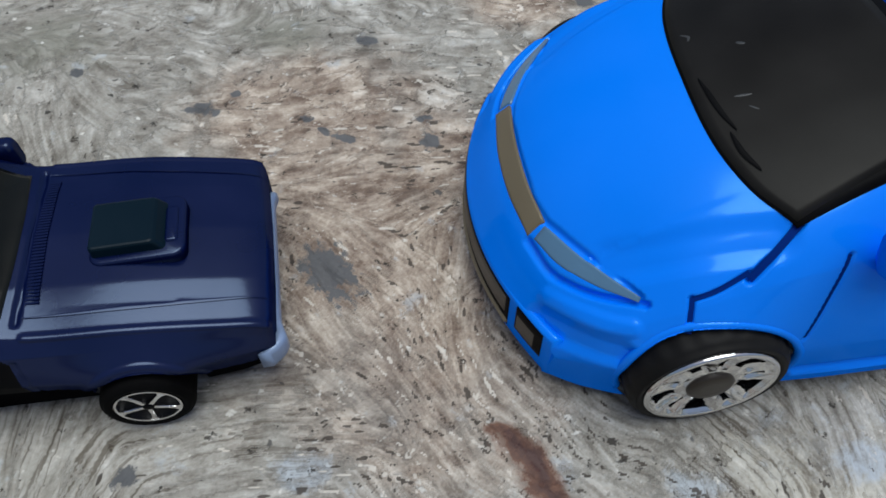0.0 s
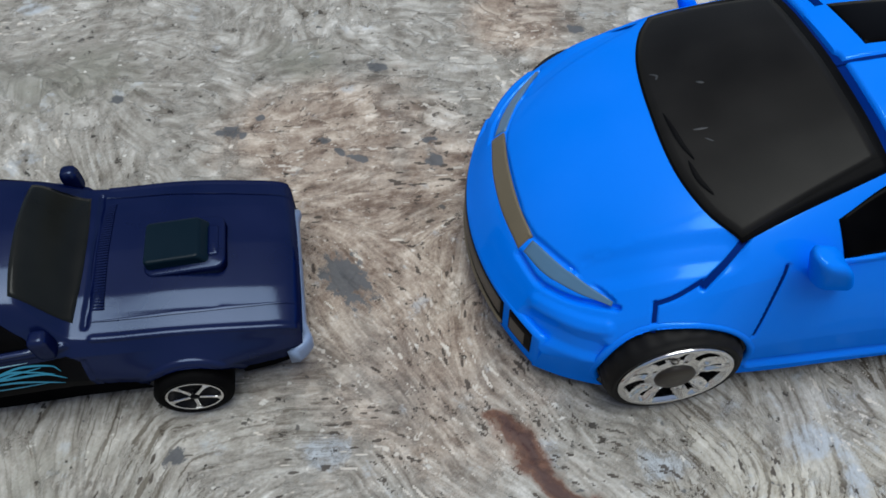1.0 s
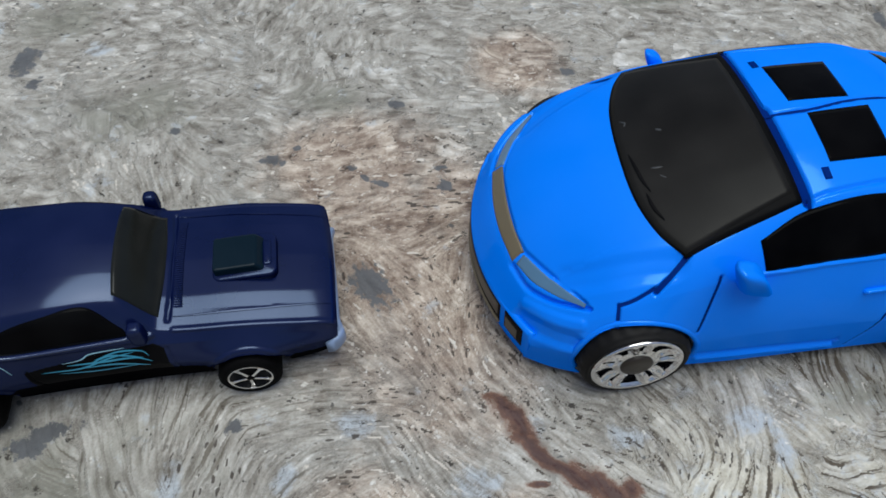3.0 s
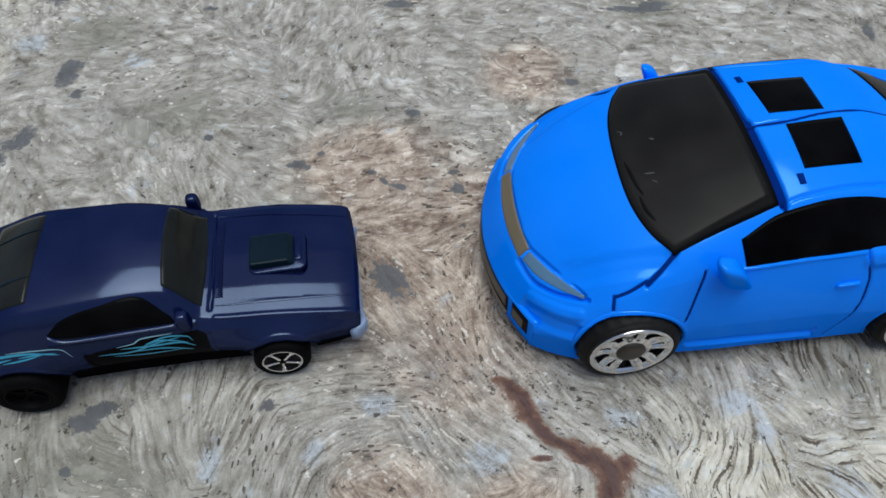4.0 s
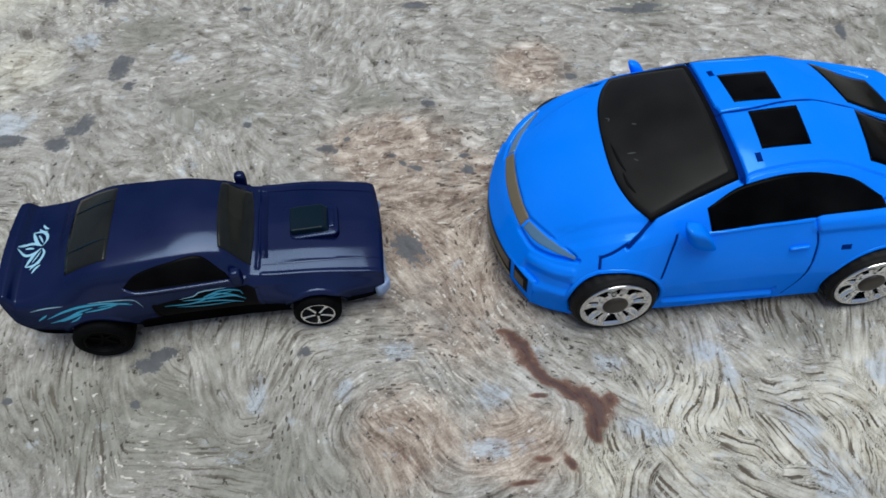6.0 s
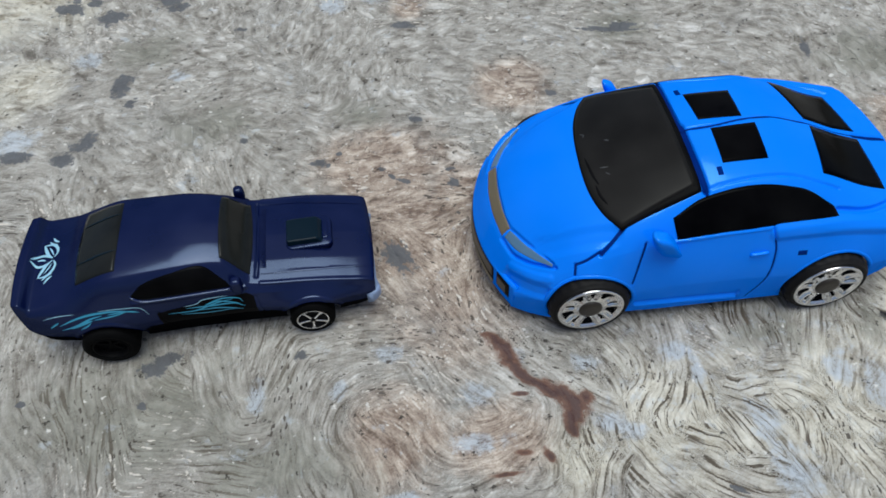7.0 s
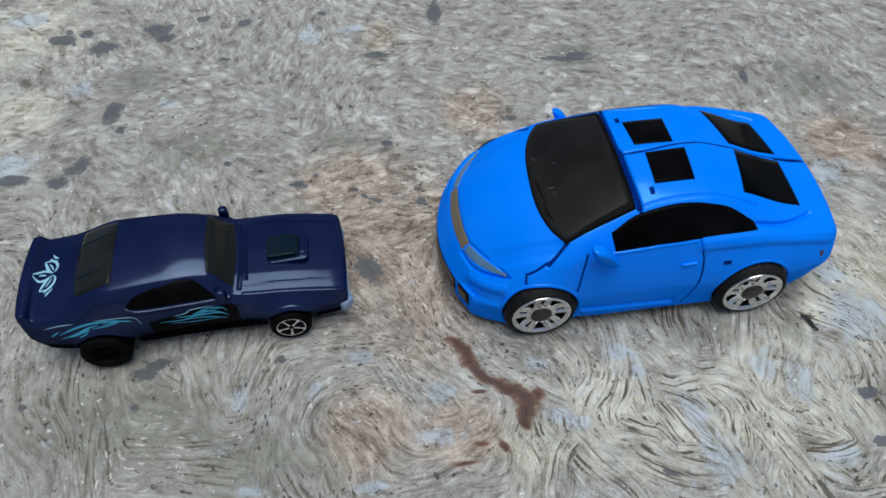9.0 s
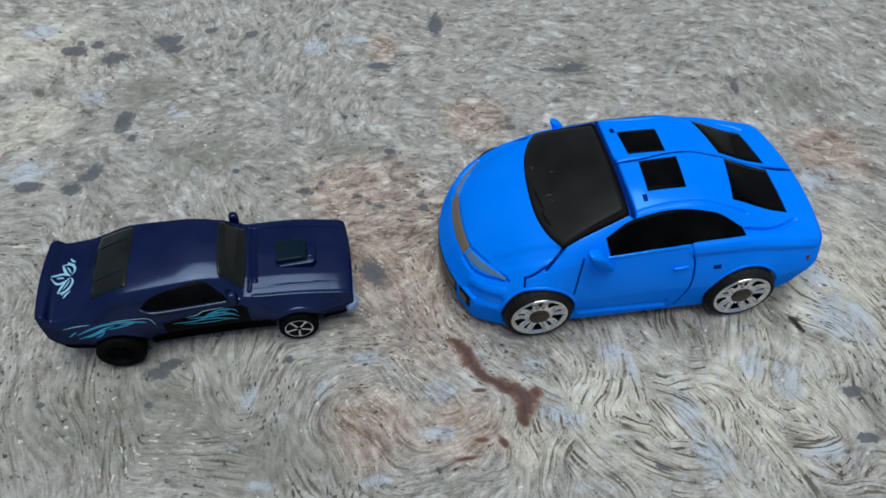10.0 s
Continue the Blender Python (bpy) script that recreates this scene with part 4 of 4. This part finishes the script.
    def which(x, y, z):
        out = np.full(len(x), "body", dtype=object)
        mid = np.interp(x, [-0.1, 0.55, 1.3, 2.9], [-0.14, -0.15, -0.02, 0.05])
        roof = (x > 0.02) & (abs(y) < np.interp(x, [0.05, 0.3, 1.3, 2.3, 2.8, 5.0], [1.6, 1.54, 1.45, 1.55, 1.62, 1.7])) & (x < 4.1) & (z > 1.5)
        out[roof & (y < mid)] = "roof_panel:a"
        out[roof & (y >= mid)] = "roof_panel:b"
        bonnet = (x < -1.6) & (z > np.interp(x, [-3.6, -2.9, -2.5, -1.99, -1.66], [1.6, 1.75, 1.9, 2.17, 2.58])) & (x > -3.7 + 0.13 * y * y)
        out[bonnet] = "bonnet"
        door = (abs(y) > 1.4) & (x > np.interp(z, [1.45, 1.96, 2.35], [-1.36, -1.26, -1.16])) & (x < np.interp(z, [0.4, 1.03, 1.87, 2.36], [1.28, 1.46, 1.51, 1.37])) & (z < 2.36) & (z > 0.6)
        door &= (x + 2.15) ** 2 + (z - 0.88) ** 2 > 1.08
        out[door & (y < 0)] = "door:a"
        out[door & (y > 0)] = "door:b"
        return out
    sh.panels(arches, which, car, BLUE, {})
    for x, z, r, _ in arches:
        sh.arch_lip(x, z, r + 0.01, 0.05, 0.45, BLUE, car)
    # windscreen in its black seal
    sh.strip("windscreen_seal", "top", [(-1.60, -1.93), (-1.86, -1.52), (-2.03, -0.9), (-2.05, 0), (-1.94, 0.9), (-1.72, 1.52), (-1.46, 1.90)],
             [(-0.04, -1.60), (-0.06, -0.8), (-0.07, 0), (-0.06, 0.8), (-0.04, 1.60)], BLACK, car, lift=0.009, n=40, m=20)
    glass = sh.strip("windscreen", "top", [(-1.60, -1.88), (-1.84, -1.50), (-2.00, -0.9), (-2.02, 0), (-1.91, 0.9), (-1.70, 1.50), (-1.46, 1.85)],
                     [(-0.13, -1.44), (-0.15, -0.8), (-0.16, 0), (-0.15, 0.8), (-0.13, 1.44)], BLACK_GLASS, car, lift=0.018, n=40, m=20, label="dark smoked windscreen with a dull sheen")
    sh.stroke("wiper", "top", [([(-1.92, -0.1), (-1.86, -0.6), (-1.8, -0.85)], 0.05)], BLACK, glass, lift=0.04)
    sh.stroke("wiper", "top", [([(-1.86, -0.85), (-1.83, -1.1), (-1.74, -1.34)], 0.05)], BLACK, glass, lift=0.04)
    sh.stroke("scratch", "top", [([(-1.86, 0.62), (-1.80, 0.55), (-1.83, 0.48)], 0.03), ([(-1.45, 0.22), (-1.38, 0.16)], 0.04), ([(-1.70, -0.46), (-1.55, -0.50)], 0.03), ([(-1.62, -0.62), (-1.55, -0.70)], 0.02)], SCRATCH, glass, lift=0.024, n=8)
    for s in (-1, 1):
        sh.strip("side_window", "side", [(-0.55, 2.36), (0.5, 2.38), (1.31, 2.40), (2.71, 2.40)], [(-0.63, 2.70), (0.0, 2.96), (0.95, 3.06), (1.91, 2.93), (2.60, 2.56)], BLACK_GLOSS, car, side=s, n=40, m=12, label="glossy black side window")
    near_sun = [(0.52, -0.22), (1.47, -0.15)], [(0.49, -1.10), (1.41, -1.08)]
    far_sun = [(0.36, 0.05), (1.27, 0.05)], [(0.33, 0.92), (1.31, 0.93)]
    for a, c in (near_sun, far_sun):
        sh.strip("roof_window", "top", a, c, BLACK_GLOSS, car, lift=0.008, label="square black roof window")
    for y, s in ((-1.26, -1), (1.02, 1)):
        x = 0.38 if s < 0 else 0.24
        sh.strip("hinge_peg", "top", [(x - 0.04, y - 0.09), (x + 0.06, y - 0.09)], [(x - 0.04, y + 0.09), (x + 0.06, y + 0.09)], BLUE_GAP, car, lift=0.012, n=6, m=6)
    sh.strip("rear_window", "top", [(2.80, -0.02), (3.4, -0.02), (4.05, -0.05)], [(2.52, -1.34), (3.3, -1.40), (4.02, -1.42)], BLACK_GLOSS, car, lift=0.01, label="black half of the rear window")
    sh.strip("rear_window", "top", [(2.75, 0.17), (3.4, 0.17), (4.1, 0.2)], [(2.52, 1.50), (3.2, 1.45), (3.95, 1.42)], BLACK_GLOSS, car, lift=0.01, label="black half of the rear window")
    for s in (-1, 1):
        sh.strip("headlamp", "top", [(-3.70, s * 1.0), (-3.53, s * 1.37), (-3.26, s * 1.72), (-2.92, s * 2.03)], [(-3.59, s * 0.95), (-3.38, s * 1.34), (-3.14, s * 1.7), (-2.90, s * 2.0)], LAMP, car, lift=0.004, label="pale grey headlamp lens")
    sh.strip("grille", "top", [(-3.75, -0.93), (-3.84, -0.4), (-3.86, 0), (-3.84, 0.4), (-3.75, 0.97)], [(-3.59, -0.9), (-3.66, -0.45), (-3.68, 0), (-3.66, 0.45), (-3.60, 0.93)], TAN, car, lift=0.004, label="tan painted grille panel")
    # upright front of the bumper with the lower grille in it
    def fascia(name, y0, y1, top, bottom, out, material, label=""):
        bm = bmesh.new()
        rows = []
        for y in np.linspace(y0, y1, 61):
            x = -4.2 + 0.95 * (y / 2.55) ** 2 - out
            zs = [top, top - 0.03] + list(np.linspace(top - 0.05, bottom + 0.03, 6)) + [bottom]
            edge = [0.06, 0.01, 0, 0, 0, 0, 0, 0, 0.02]
            rows.append([bm.verts.new((x + e, y, z)) for z, e in zip(zs, edge)])
            rows[-1].append(bm.verts.new((x + 0.12, y, bottom)))
            rows[-1].append(bm.verts.new((x + 0.12, y, top)))
        for a, c in zip(rows, rows[1:]):
            for k in range(len(a)):
                j = (k + 1) % len(a)
                bm.faces.new((a[k], c[k], c[j], a[j]))
        bm.faces.new(rows[0])
        bm.faces.new(rows[-1])
        return part(name, bm, material, car, label)
    fascia("bumper_face", -1.95, 1.95, 0.96, 0.24, 0.01, BLUE)
    fascia("grille_surround", -1.30, 1.30, 0.88, 0.28, 0.018, BLACK)
    fascia("lower_grille", -1.24, 1.24, 0.82, 0.50, 0.034, HUB, "dull brown lower grille")
    fascia("lip_bar", -1.30, 1.30, 0.42, 0.34, 0.05, TAN)
    for s in (-1, 1):
        y0, y1 = sorted((s * 1.44, s * 1.84))
        fascia("bumper_vent", y0, y1, 0.93, 0.44, 0.025, BLACK, "dark recessed bumper vent")
        fascia("vent_insert", y0 + 0.10, y1 - 0.03, 0.80, 0.48, 0.032, HUB)
    for s in (-1, 1):
        bm = bmesh.new()
        at, k = ((-0.88, -2.40, 2.50), 1.1) if s < 0 else ((-0.74, 2.18, 2.40), 0.78)
        blob(bm, at, (0.21 * k, 0.15 * k, 0.36 * k), 4.0, squash=lambda p: Vector((p.x * (1 - 0.35 * p.z / k) - 0.50 * p.z + 0.25 * abs(p.y), p.y * (1 + 0.5 * p.z) + s * 0.18 * p.z, p.z - 0.30 * p.x)))
        part("mirror", bm, BLUE, car)
        sh.strip("door_handle", "side", [(0.98, 1.82), (1.36, 1.84)], [(1.0, 1.87), (1.34, 1.89)], BLUE, car, lift=0.06, n=10, m=5, side=s)
        sh.strip("peg_hole", "side", [(1.96, 1.74), (2.14, 1.75)], [(1.96, 1.84), (2.14, 1.85)], BLUE_GAP, car, lift=0.003, n=6, m=5, side=s, label="dark slot in the rear wing")
        sh.strip("tail_lamp", "side", [(4.36, 1.60), (4.5, 1.58)], [(4.44, 1.42), (4.46, 1.42)], RED, car, lift=0.006, n=6, m=5, side=s, label="small dark red tail lamp")
        wheel(car, -2.15, 0.84, 0.84, 2.60, 0.75, s, 0.68, 5, 0.24, "black rubber tyre", blue_face)
        wheel(car, 2.83, 0.84, 0.84, 2.68, 0.75, s, 0.68, 5, 0.24, "black rubber tyre", blue_face)
    bm = bmesh.new()
    box(bm, -3.3, 4.1, -1.5, 1.5, 0.4, 1.6)
    part("chassis", bm, CHASSIS, car)
    return car


# ---- the dark car: x runs to its nose, y to its far flank ----
def dark_car():
    car = thing("toy_car", -3.50, -0.38, 8.3, "small dark navy die-cast muscle car with cyan flames on the floor", "toy car")
    xs = [-4.32, -4.24, -4.10, -3.92, -3.3, -2.95, -2.1, -1.0, -0.09, 0.40, 1.5, 2.4, 2.8, 2.9, 2.95]
    sh = Shell(xs,
               bow=[0.12, 0.1, 0.06, 0.03, 0, 0, 0, 0, 0, 0, 0, -0.04, -0.06, -0.08, -0.1],
               zb=[.85, .75, .65, .58, .5, .46, .38, .32, .3, .3, .3, .35, .4, .42, .45],
               wb=[1.0, 1.05, 1.12, 1.18, 1.24, 1.26, 1.24, 1.20, 1.20, 1.22, 1.26, 1.24, 1.18, 1.14, 1.10],
               wm=[1.1, 1.22, 1.30, 1.35, 1.42, 1.44, 1.43, 1.38, 1.38, 1.40, 1.46, 1.38, 1.30, 1.26, 1.23],
               zm=[1.15, 1.15, 1.15, 1.15, 1.15, 1.12, 1.10, 1.06, 1.04, 1.0, .95, .90, .84, .80, .78],
               ws=[1.10, 1.20, 1.25, 1.27, 1.30, 1.32, 1.34, 1.30, 1.28, 1.29, 1.29, 1.26, 1.23, 1.21, 1.18],
               zs=[1.42, 1.58, 1.60, 1.58, 1.58, 1.58, 1.60, 1.55, 1.49, 1.36, 1.24, 1.11, 1.01, .95, .90],
               wr=[1.04, 1.12, 1.15, 1.16, 1.10, 1.05, 1.03, 0.98, 0.90, 1.14, 1.19, 1.20, 1.19, 1.18, 1.15],
               zr=[1.62, 1.87, 1.87, 1.69, 1.78, 1.93, 2.17, 2.18, 2.05, 1.52, 1.38, 1.22, 1.12, 1.06, 1.0],
               zt=[1.66, 1.91, 1.91, 1.74, 1.87, 2.04, 2.30, 2.33, 2.20, 1.66, 1.54, 1.38, 1.27, 1.20, 1.1],
               crisp=[.4, .4, .4, .4, .3, .25, .2, .2, .25, .7, .75, .75, .75, .6, .5], nx=320, nv=260)
    sh.swell("side", (-2.65, 1.05), (0.95, 0.5), 0.07, near=0.9)
    sh.swell("side", (1.5, 0.95), (0.8, 0.45), 0.07, near=0.9)
    sh.refresh()
    for s in (-1, 1):
        sh.groove("side", [(0.45, 1.3), (0.5, 0.9), (0.55, 0.5)], 0.035, 0.02)
        sh.groove("side", [(-1.5, 1.3), (-1.45, 0.9), (-1.35, 0.5)], 0.035, 0.02)
    sh.groove("top", both([(0.52, -1.0), (0.56, -0.5)]), 0.07, 0.035)
    # raised lips of the wheel arches, the crease of the wings and the ledge under the windows
    for x, z, r in ((1.5, 0.48, 0.63), (-2.65, 0.55, 0.71)):
        sh.groove("side", [(x + r * math.cos(radians(a)), z + r * math.sin(radians(a))) for a in range(10, 171, 20)], 0.09, -0.018)
    for s in (-1, 1):
        sh.groove("top", [(0.6, s * 1.15), (1.5, s * 1.17), (2.4, s * 1.17), (2.85, s * 1.16)], 0.08, -0.018)
    sh.groove("side", [(-1.9, 1.64), (-1.3, 1.58), (-0.4, 1.54), (0.3, 1.5)], 0.08, -0.03)
    arches = [(1.5, 0.48, 0.58, 0.85), (-2.65, 0.55, 0.66, 0.85)]

    def which(x, y, z):
        out = np.full(len(x), "body", dtype=object)
        out[(x > 0.56) & (abs(y) < 0.95 - 0.035 * np.clip(x - 1, 0, 2)) & (z > 1.0)] = "bonnet"
        # lower flank dealt out in near-black: its shade is put into the colour
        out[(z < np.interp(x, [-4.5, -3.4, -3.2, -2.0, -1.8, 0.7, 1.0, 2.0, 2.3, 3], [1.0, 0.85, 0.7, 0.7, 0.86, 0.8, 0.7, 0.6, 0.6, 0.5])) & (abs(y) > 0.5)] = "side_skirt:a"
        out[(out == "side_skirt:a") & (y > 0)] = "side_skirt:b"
        print_ = (abs(y) > 0.8) & (z < np.interp(x, [-1.5, -1.0, -0.7, -0.6, 0.3, 0.42], [1.28, 1.33, 1.35, 1.41, 1.40, 1.30])) & (x > -1.55) & (x < 0.42) & (out == "body")
        out[print_ & (y < 0)] = "door_print:a"
        out[print_ & (y > 0)] = "door_print:b"
        return out
    sh.panels(arches, which, car, NAVY, {"side_skirt": "lower flank of the navy body, blackened for its shade", "door_print": "brownish black printed door panel"}, {"side_skirt": FLANK_SHADE, "door_print": PRINT})
    for x, z, r, _ in arches:
        sh.arch_lip(x, z, r + 0.01, 0.03, 0.5, NAVY, car)
    sh.strip("windscreen", "top", [(0.40, -0.95), (0.45, -0.5), (0.47, 0), (0.45, 0.5), (0.40, 0.95)], [(-0.09, -0.82), (-0.10, -0.4), (-0.10, 0), (-0.10, 0.4), (-0.09, 0.82)], SMOKE, car, lift=0.012, n=30, m=12, label="smoked dark windscreen")
    back = sh.strip("rear_window", "top", [(-2.09, -0.90), (-2.07, -0.5), (-2.06, 0), (-2.07, 0.5), (-2.09, 0.90)], [(-2.93, -0.93), (-2.96, -0.5), (-2.97, 0), (-2.96, 0.5), (-2.93, 0.93)], SMOKE, car, lift=0.012, n=30, m=12, label="smoked rear window with two bars")
    for y in (-0.46, 0.50):
        sh.stroke("bar", "top", [([(-2.07, y + 0.03), (-2.5, y), (-2.95, y - 0.02)], 0.05)], NAVY_TRIM, back, lift=0.03)
    for s in (-1, 1):
        sh.strip("side_window", "side", [(-1.88, 1.79), (-1.70, 1.69), (-1.4, 1.655), (-0.6, 1.625), (0.02, 1.60)], [(-1.86, 1.82), (-1.62, 1.99), (-1.1, 2.09), (-0.45, 2.09), (-0.04, 1.72)], BLACK_GLOSS, car, side=s, n=36, m=8, label="black side window")
        # ledge under the window, with its highlight put into a brighter material
        sh.strip("lit_window_ledge", "side", [(-1.90, 1.80), (-1.71, 1.68), (-1.4, 1.64), (-0.6, 1.61), (0.04, 1.585)], [(-1.90, 1.76), (-1.72, 1.64), (-1.4, 1.60), (-0.6, 1.57), (0.04, 1.545)], LEDGE_LIGHT, car, lift=0.05, n=30, m=4, side=s)
        wheel(car, -2.70, 0.56, 0.56, 1.60, 0.6, s, 0.36, 5, 0.06, "wide black rear tyre", dark_rear_face)
        wheel(car, 1.48, 0.48, 0.48, 1.57, 0.5, s, 0.34, 5, 0.06, "black front tyre", dark_face)
        bm = bmesh.new()
        blob(bm, (0.16, s * 1.25, 1.66), (0.11, 0.11, 0.20), 4)
        part("mirror", bm, NAVY, car)
    for s in (-1, 1):
        sh.stroke("moulding", "top", [([(0.58, s * 0.95), (1.6, s * 0.94), (2.9, s * 0.87)], 0.04)], NAVY, car, lift=0.016, n=40)
    # bonnet scoop: rounded base and a block with a sloping mouth
    bm = bmesh.new()
    slab(bm, 1.15, 2.12, -0.45, 0.37, 1.42, 1.57, 0.13)
    scoop = part("scoop", bm, NAVY, car, "dark navy bonnet scoop with a teal block")
    bm = bmesh.new()
    slab(bm, 1.18, 1.98, -0.37, 0.29, 1.5, 1.70, 0.05)
    for v in bm.verts:
        if v.co.x > 1.8:
            v.co.x -= (v.co.z - 1.5) * 0.75
        v.co.y *= 1 - 0.3 * max(0, v.co.z - 1.5)
    part("intake", bm, NAVY_TRIM, scoop, "dark teal plastic block", smooth=False)
    bm = bmesh.new()
    slab(bm, 1.91, 2.05, -0.28, 0.20, 1.5, 1.595, 0.04)
    part("mouth", bm, NAVY, scoop)
    # ribbed vent in front of the windscreen
    bm = bmesh.new()
    for k in range(42):
        y = -0.8 + 1.6 * k / 41
        p, nn = sh.cast("top", 0.66, y)
        box(bm, 0.60, 0.73, y - 0.013, y + 0.013, p.z - 0.02, p.z + 0.011, 0)
    tagged(part("vent", bm, NAVY, car, "ribbed vent strip", smooth=False), kind="stuff")
    # front bumper wrapped round the nose
    bm = bmesh.new()
    rows = []
    for y in np.linspace(-1.32, 1.0, 41):
        x = 2.92 + 0.07 * min(1, max(0, (abs(y) - 0.85) / 0.25)) - 0.28 * max(0, (abs(y) - 1.12) / 0.26) ** 2
        rows.append([bm.verts.new((x + dx, y, 0.62 + dz * (1.5 if abs(y) > 1.05 else 1))) for dx, dz in ((-0.14, 0.10), (-0.03, 0.10), (0, 0.06), (0, -0.06), (-0.03, -0.1), (-0.14, -0.1))])
    for a, c in zip(rows, rows[1:]):
        for k in range(6):
            bm.faces.new((a[k], c[k], c[(k + 1) % 6], a[(k + 1) % 6]))
    bm.faces.new(rows[0])
    bm.faces.new(rows[-1])
    part("bumper", bm, SILVER, car, "pale blue-grey front bumper")
    # printed flames
    for s in (-1, 1):
        sh.stroke("flame", "side", [([(-3.44, 1.32), (-3.10, 1.45), (-2.74, 1.52), (-2.25, 1.52), (-1.84, 1.41)], 0.045), ([(-3.43, 1.21), (-3.10, 1.31), (-2.79, 1.43), (-2.55, 1.47)], 0.04),
                                    ([(-3.22, 1.25), (-2.98, 1.34), (-2.76, 1.39)], 0.06), ([(-3.63, 1.28), (-3.52, 1.35), (-3.42, 1.41)], 0.035), ([(-2.72, 1.40), (-2.32, 1.43), (-2.05, 1.48)], 0.03),
                                    ([(-3.05, 1.22), (-2.90, 1.28), (-2.80, 1.35)], 0.03), ([(-2.45, 1.47), (-2.1, 1.48), (-1.88, 1.45)], 0.03)], CYAN, car, side=s, label="cyan printed flame")
        sh.stroke("flame_outline", "side", [([(-3.70, 1.50), (-3.42, 1.545), (-3.07, 1.56)], 0.018), ([(-2.61, 1.575), (-2.17, 1.565), (-1.79, 1.50), (-1.68, 1.30)], 0.018)], PALE, car, side=s)
        sh.stroke("flame", "side", [([(-1.32, 1.2), (-0.8, 1.17), (-0.35, 1.29), (0.0, 1.33)], 0.035), ([(-0.95, 1.27), (-0.45, 1.24), (0.0, 1.22), (0.2, 1.1)], 0.04),
                                    ([(-0.75, 1.17), (-0.3, 1.15), (0.15, 1.02)], 0.035), ([(-0.55, 1.30), (-0.2, 1.38), (0.12, 1.32), (0.18, 1.22)], 0.03), ([(-1.1, 1.12), (-0.6, 1.06), (0.0, 1.06)], 0.025),
                                    ([(-0.65, 1.24), (-0.35, 1.33), (-0.1, 1.28), (0.1, 1.2)], 0.03)], CYAN, car, side=s, label="cyan printed flame")
        sh.stroke("flame_outline", "side", [([(-1.0, 1.32), (-0.72, 1.35), (-0.6, 1.42), (-0.1, 1.43)], 0.02)], PALE, car, side=s)
    for up in (1, -1):
        sh.stroke("boot_flame", "top", [([(-3.54, up * 0.44), (-3.63, up * 0.50), (-3.70, up * 0.60)], 0.05), ([(-3.56, up * 0.38), (-3.66, up * 0.41), (-3.76, up * 0.50)], 0.045),
                                        ([(-3.86, up * 0.42), (-3.80, up * 0.28), (-3.72, up * 0.13), (-3.62, up * 0.03)], 0.07), ([(-3.86, up * 0.42), (-3.68, up * 0.41), (-3.56, up * 0.30), (-3.52, up * 0.16), (-3.58, up * 0.04)], 0.065),
                                        ([(-3.74, up * 0.34), (-3.66, up * 0.22), (-3.60, up * 0.10)], 0.035), ([(-3.60, up * 0.03), (-3.78, up * 0.13), (-3.92, up * 0.13), (-4.03, up * 0.02)], 0.06)], PALE, car, label="pale cyan printed flame")
    sh.stroke("boot_flame", "top", [([(-3.94, 0.03), (-3.84, 0.03), (-3.76, 0.0)], 0.045)], PALE, car)
    bm = bmesh.new()
    box(bm, -3.9, 2.6, -0.85, 0.85, 0.3, 1.1)
    part("chassis", bm, CHASSIS, car)
    return car


def dark_rear_face(w, R, hub, width):
    bm = lathe([(R, 0.05), (R, 0.01), (R - 0.03, 0.0), (R - 0.05, 0.04), (R - 0.06, 0.12)], 48)
    for k in range(5):
        a = math.radians(90 + 72 * k)
        c, s = math.cos(a), math.sin(a)
        pts = [(u * c - v * s, u * s + v * c) for u, v in ((0.0, -0.03), (R * 0.5, -0.025), (R - 0.02, -0.06), (R - 0.02, 0.06), (R * 0.5, 0.025), (0.0, 0.03))]
        bar(bm, pts, 0.14, 0.10, 0.008)
    part("rim", bm, BLACK, w, "deep black rim", smooth=False)
    bm = lathe([(0.001, 0.145), (R, 0.145)], 32)
    part("wheel_disc", bm, BLACK, w)


blue_car()
dark_car()
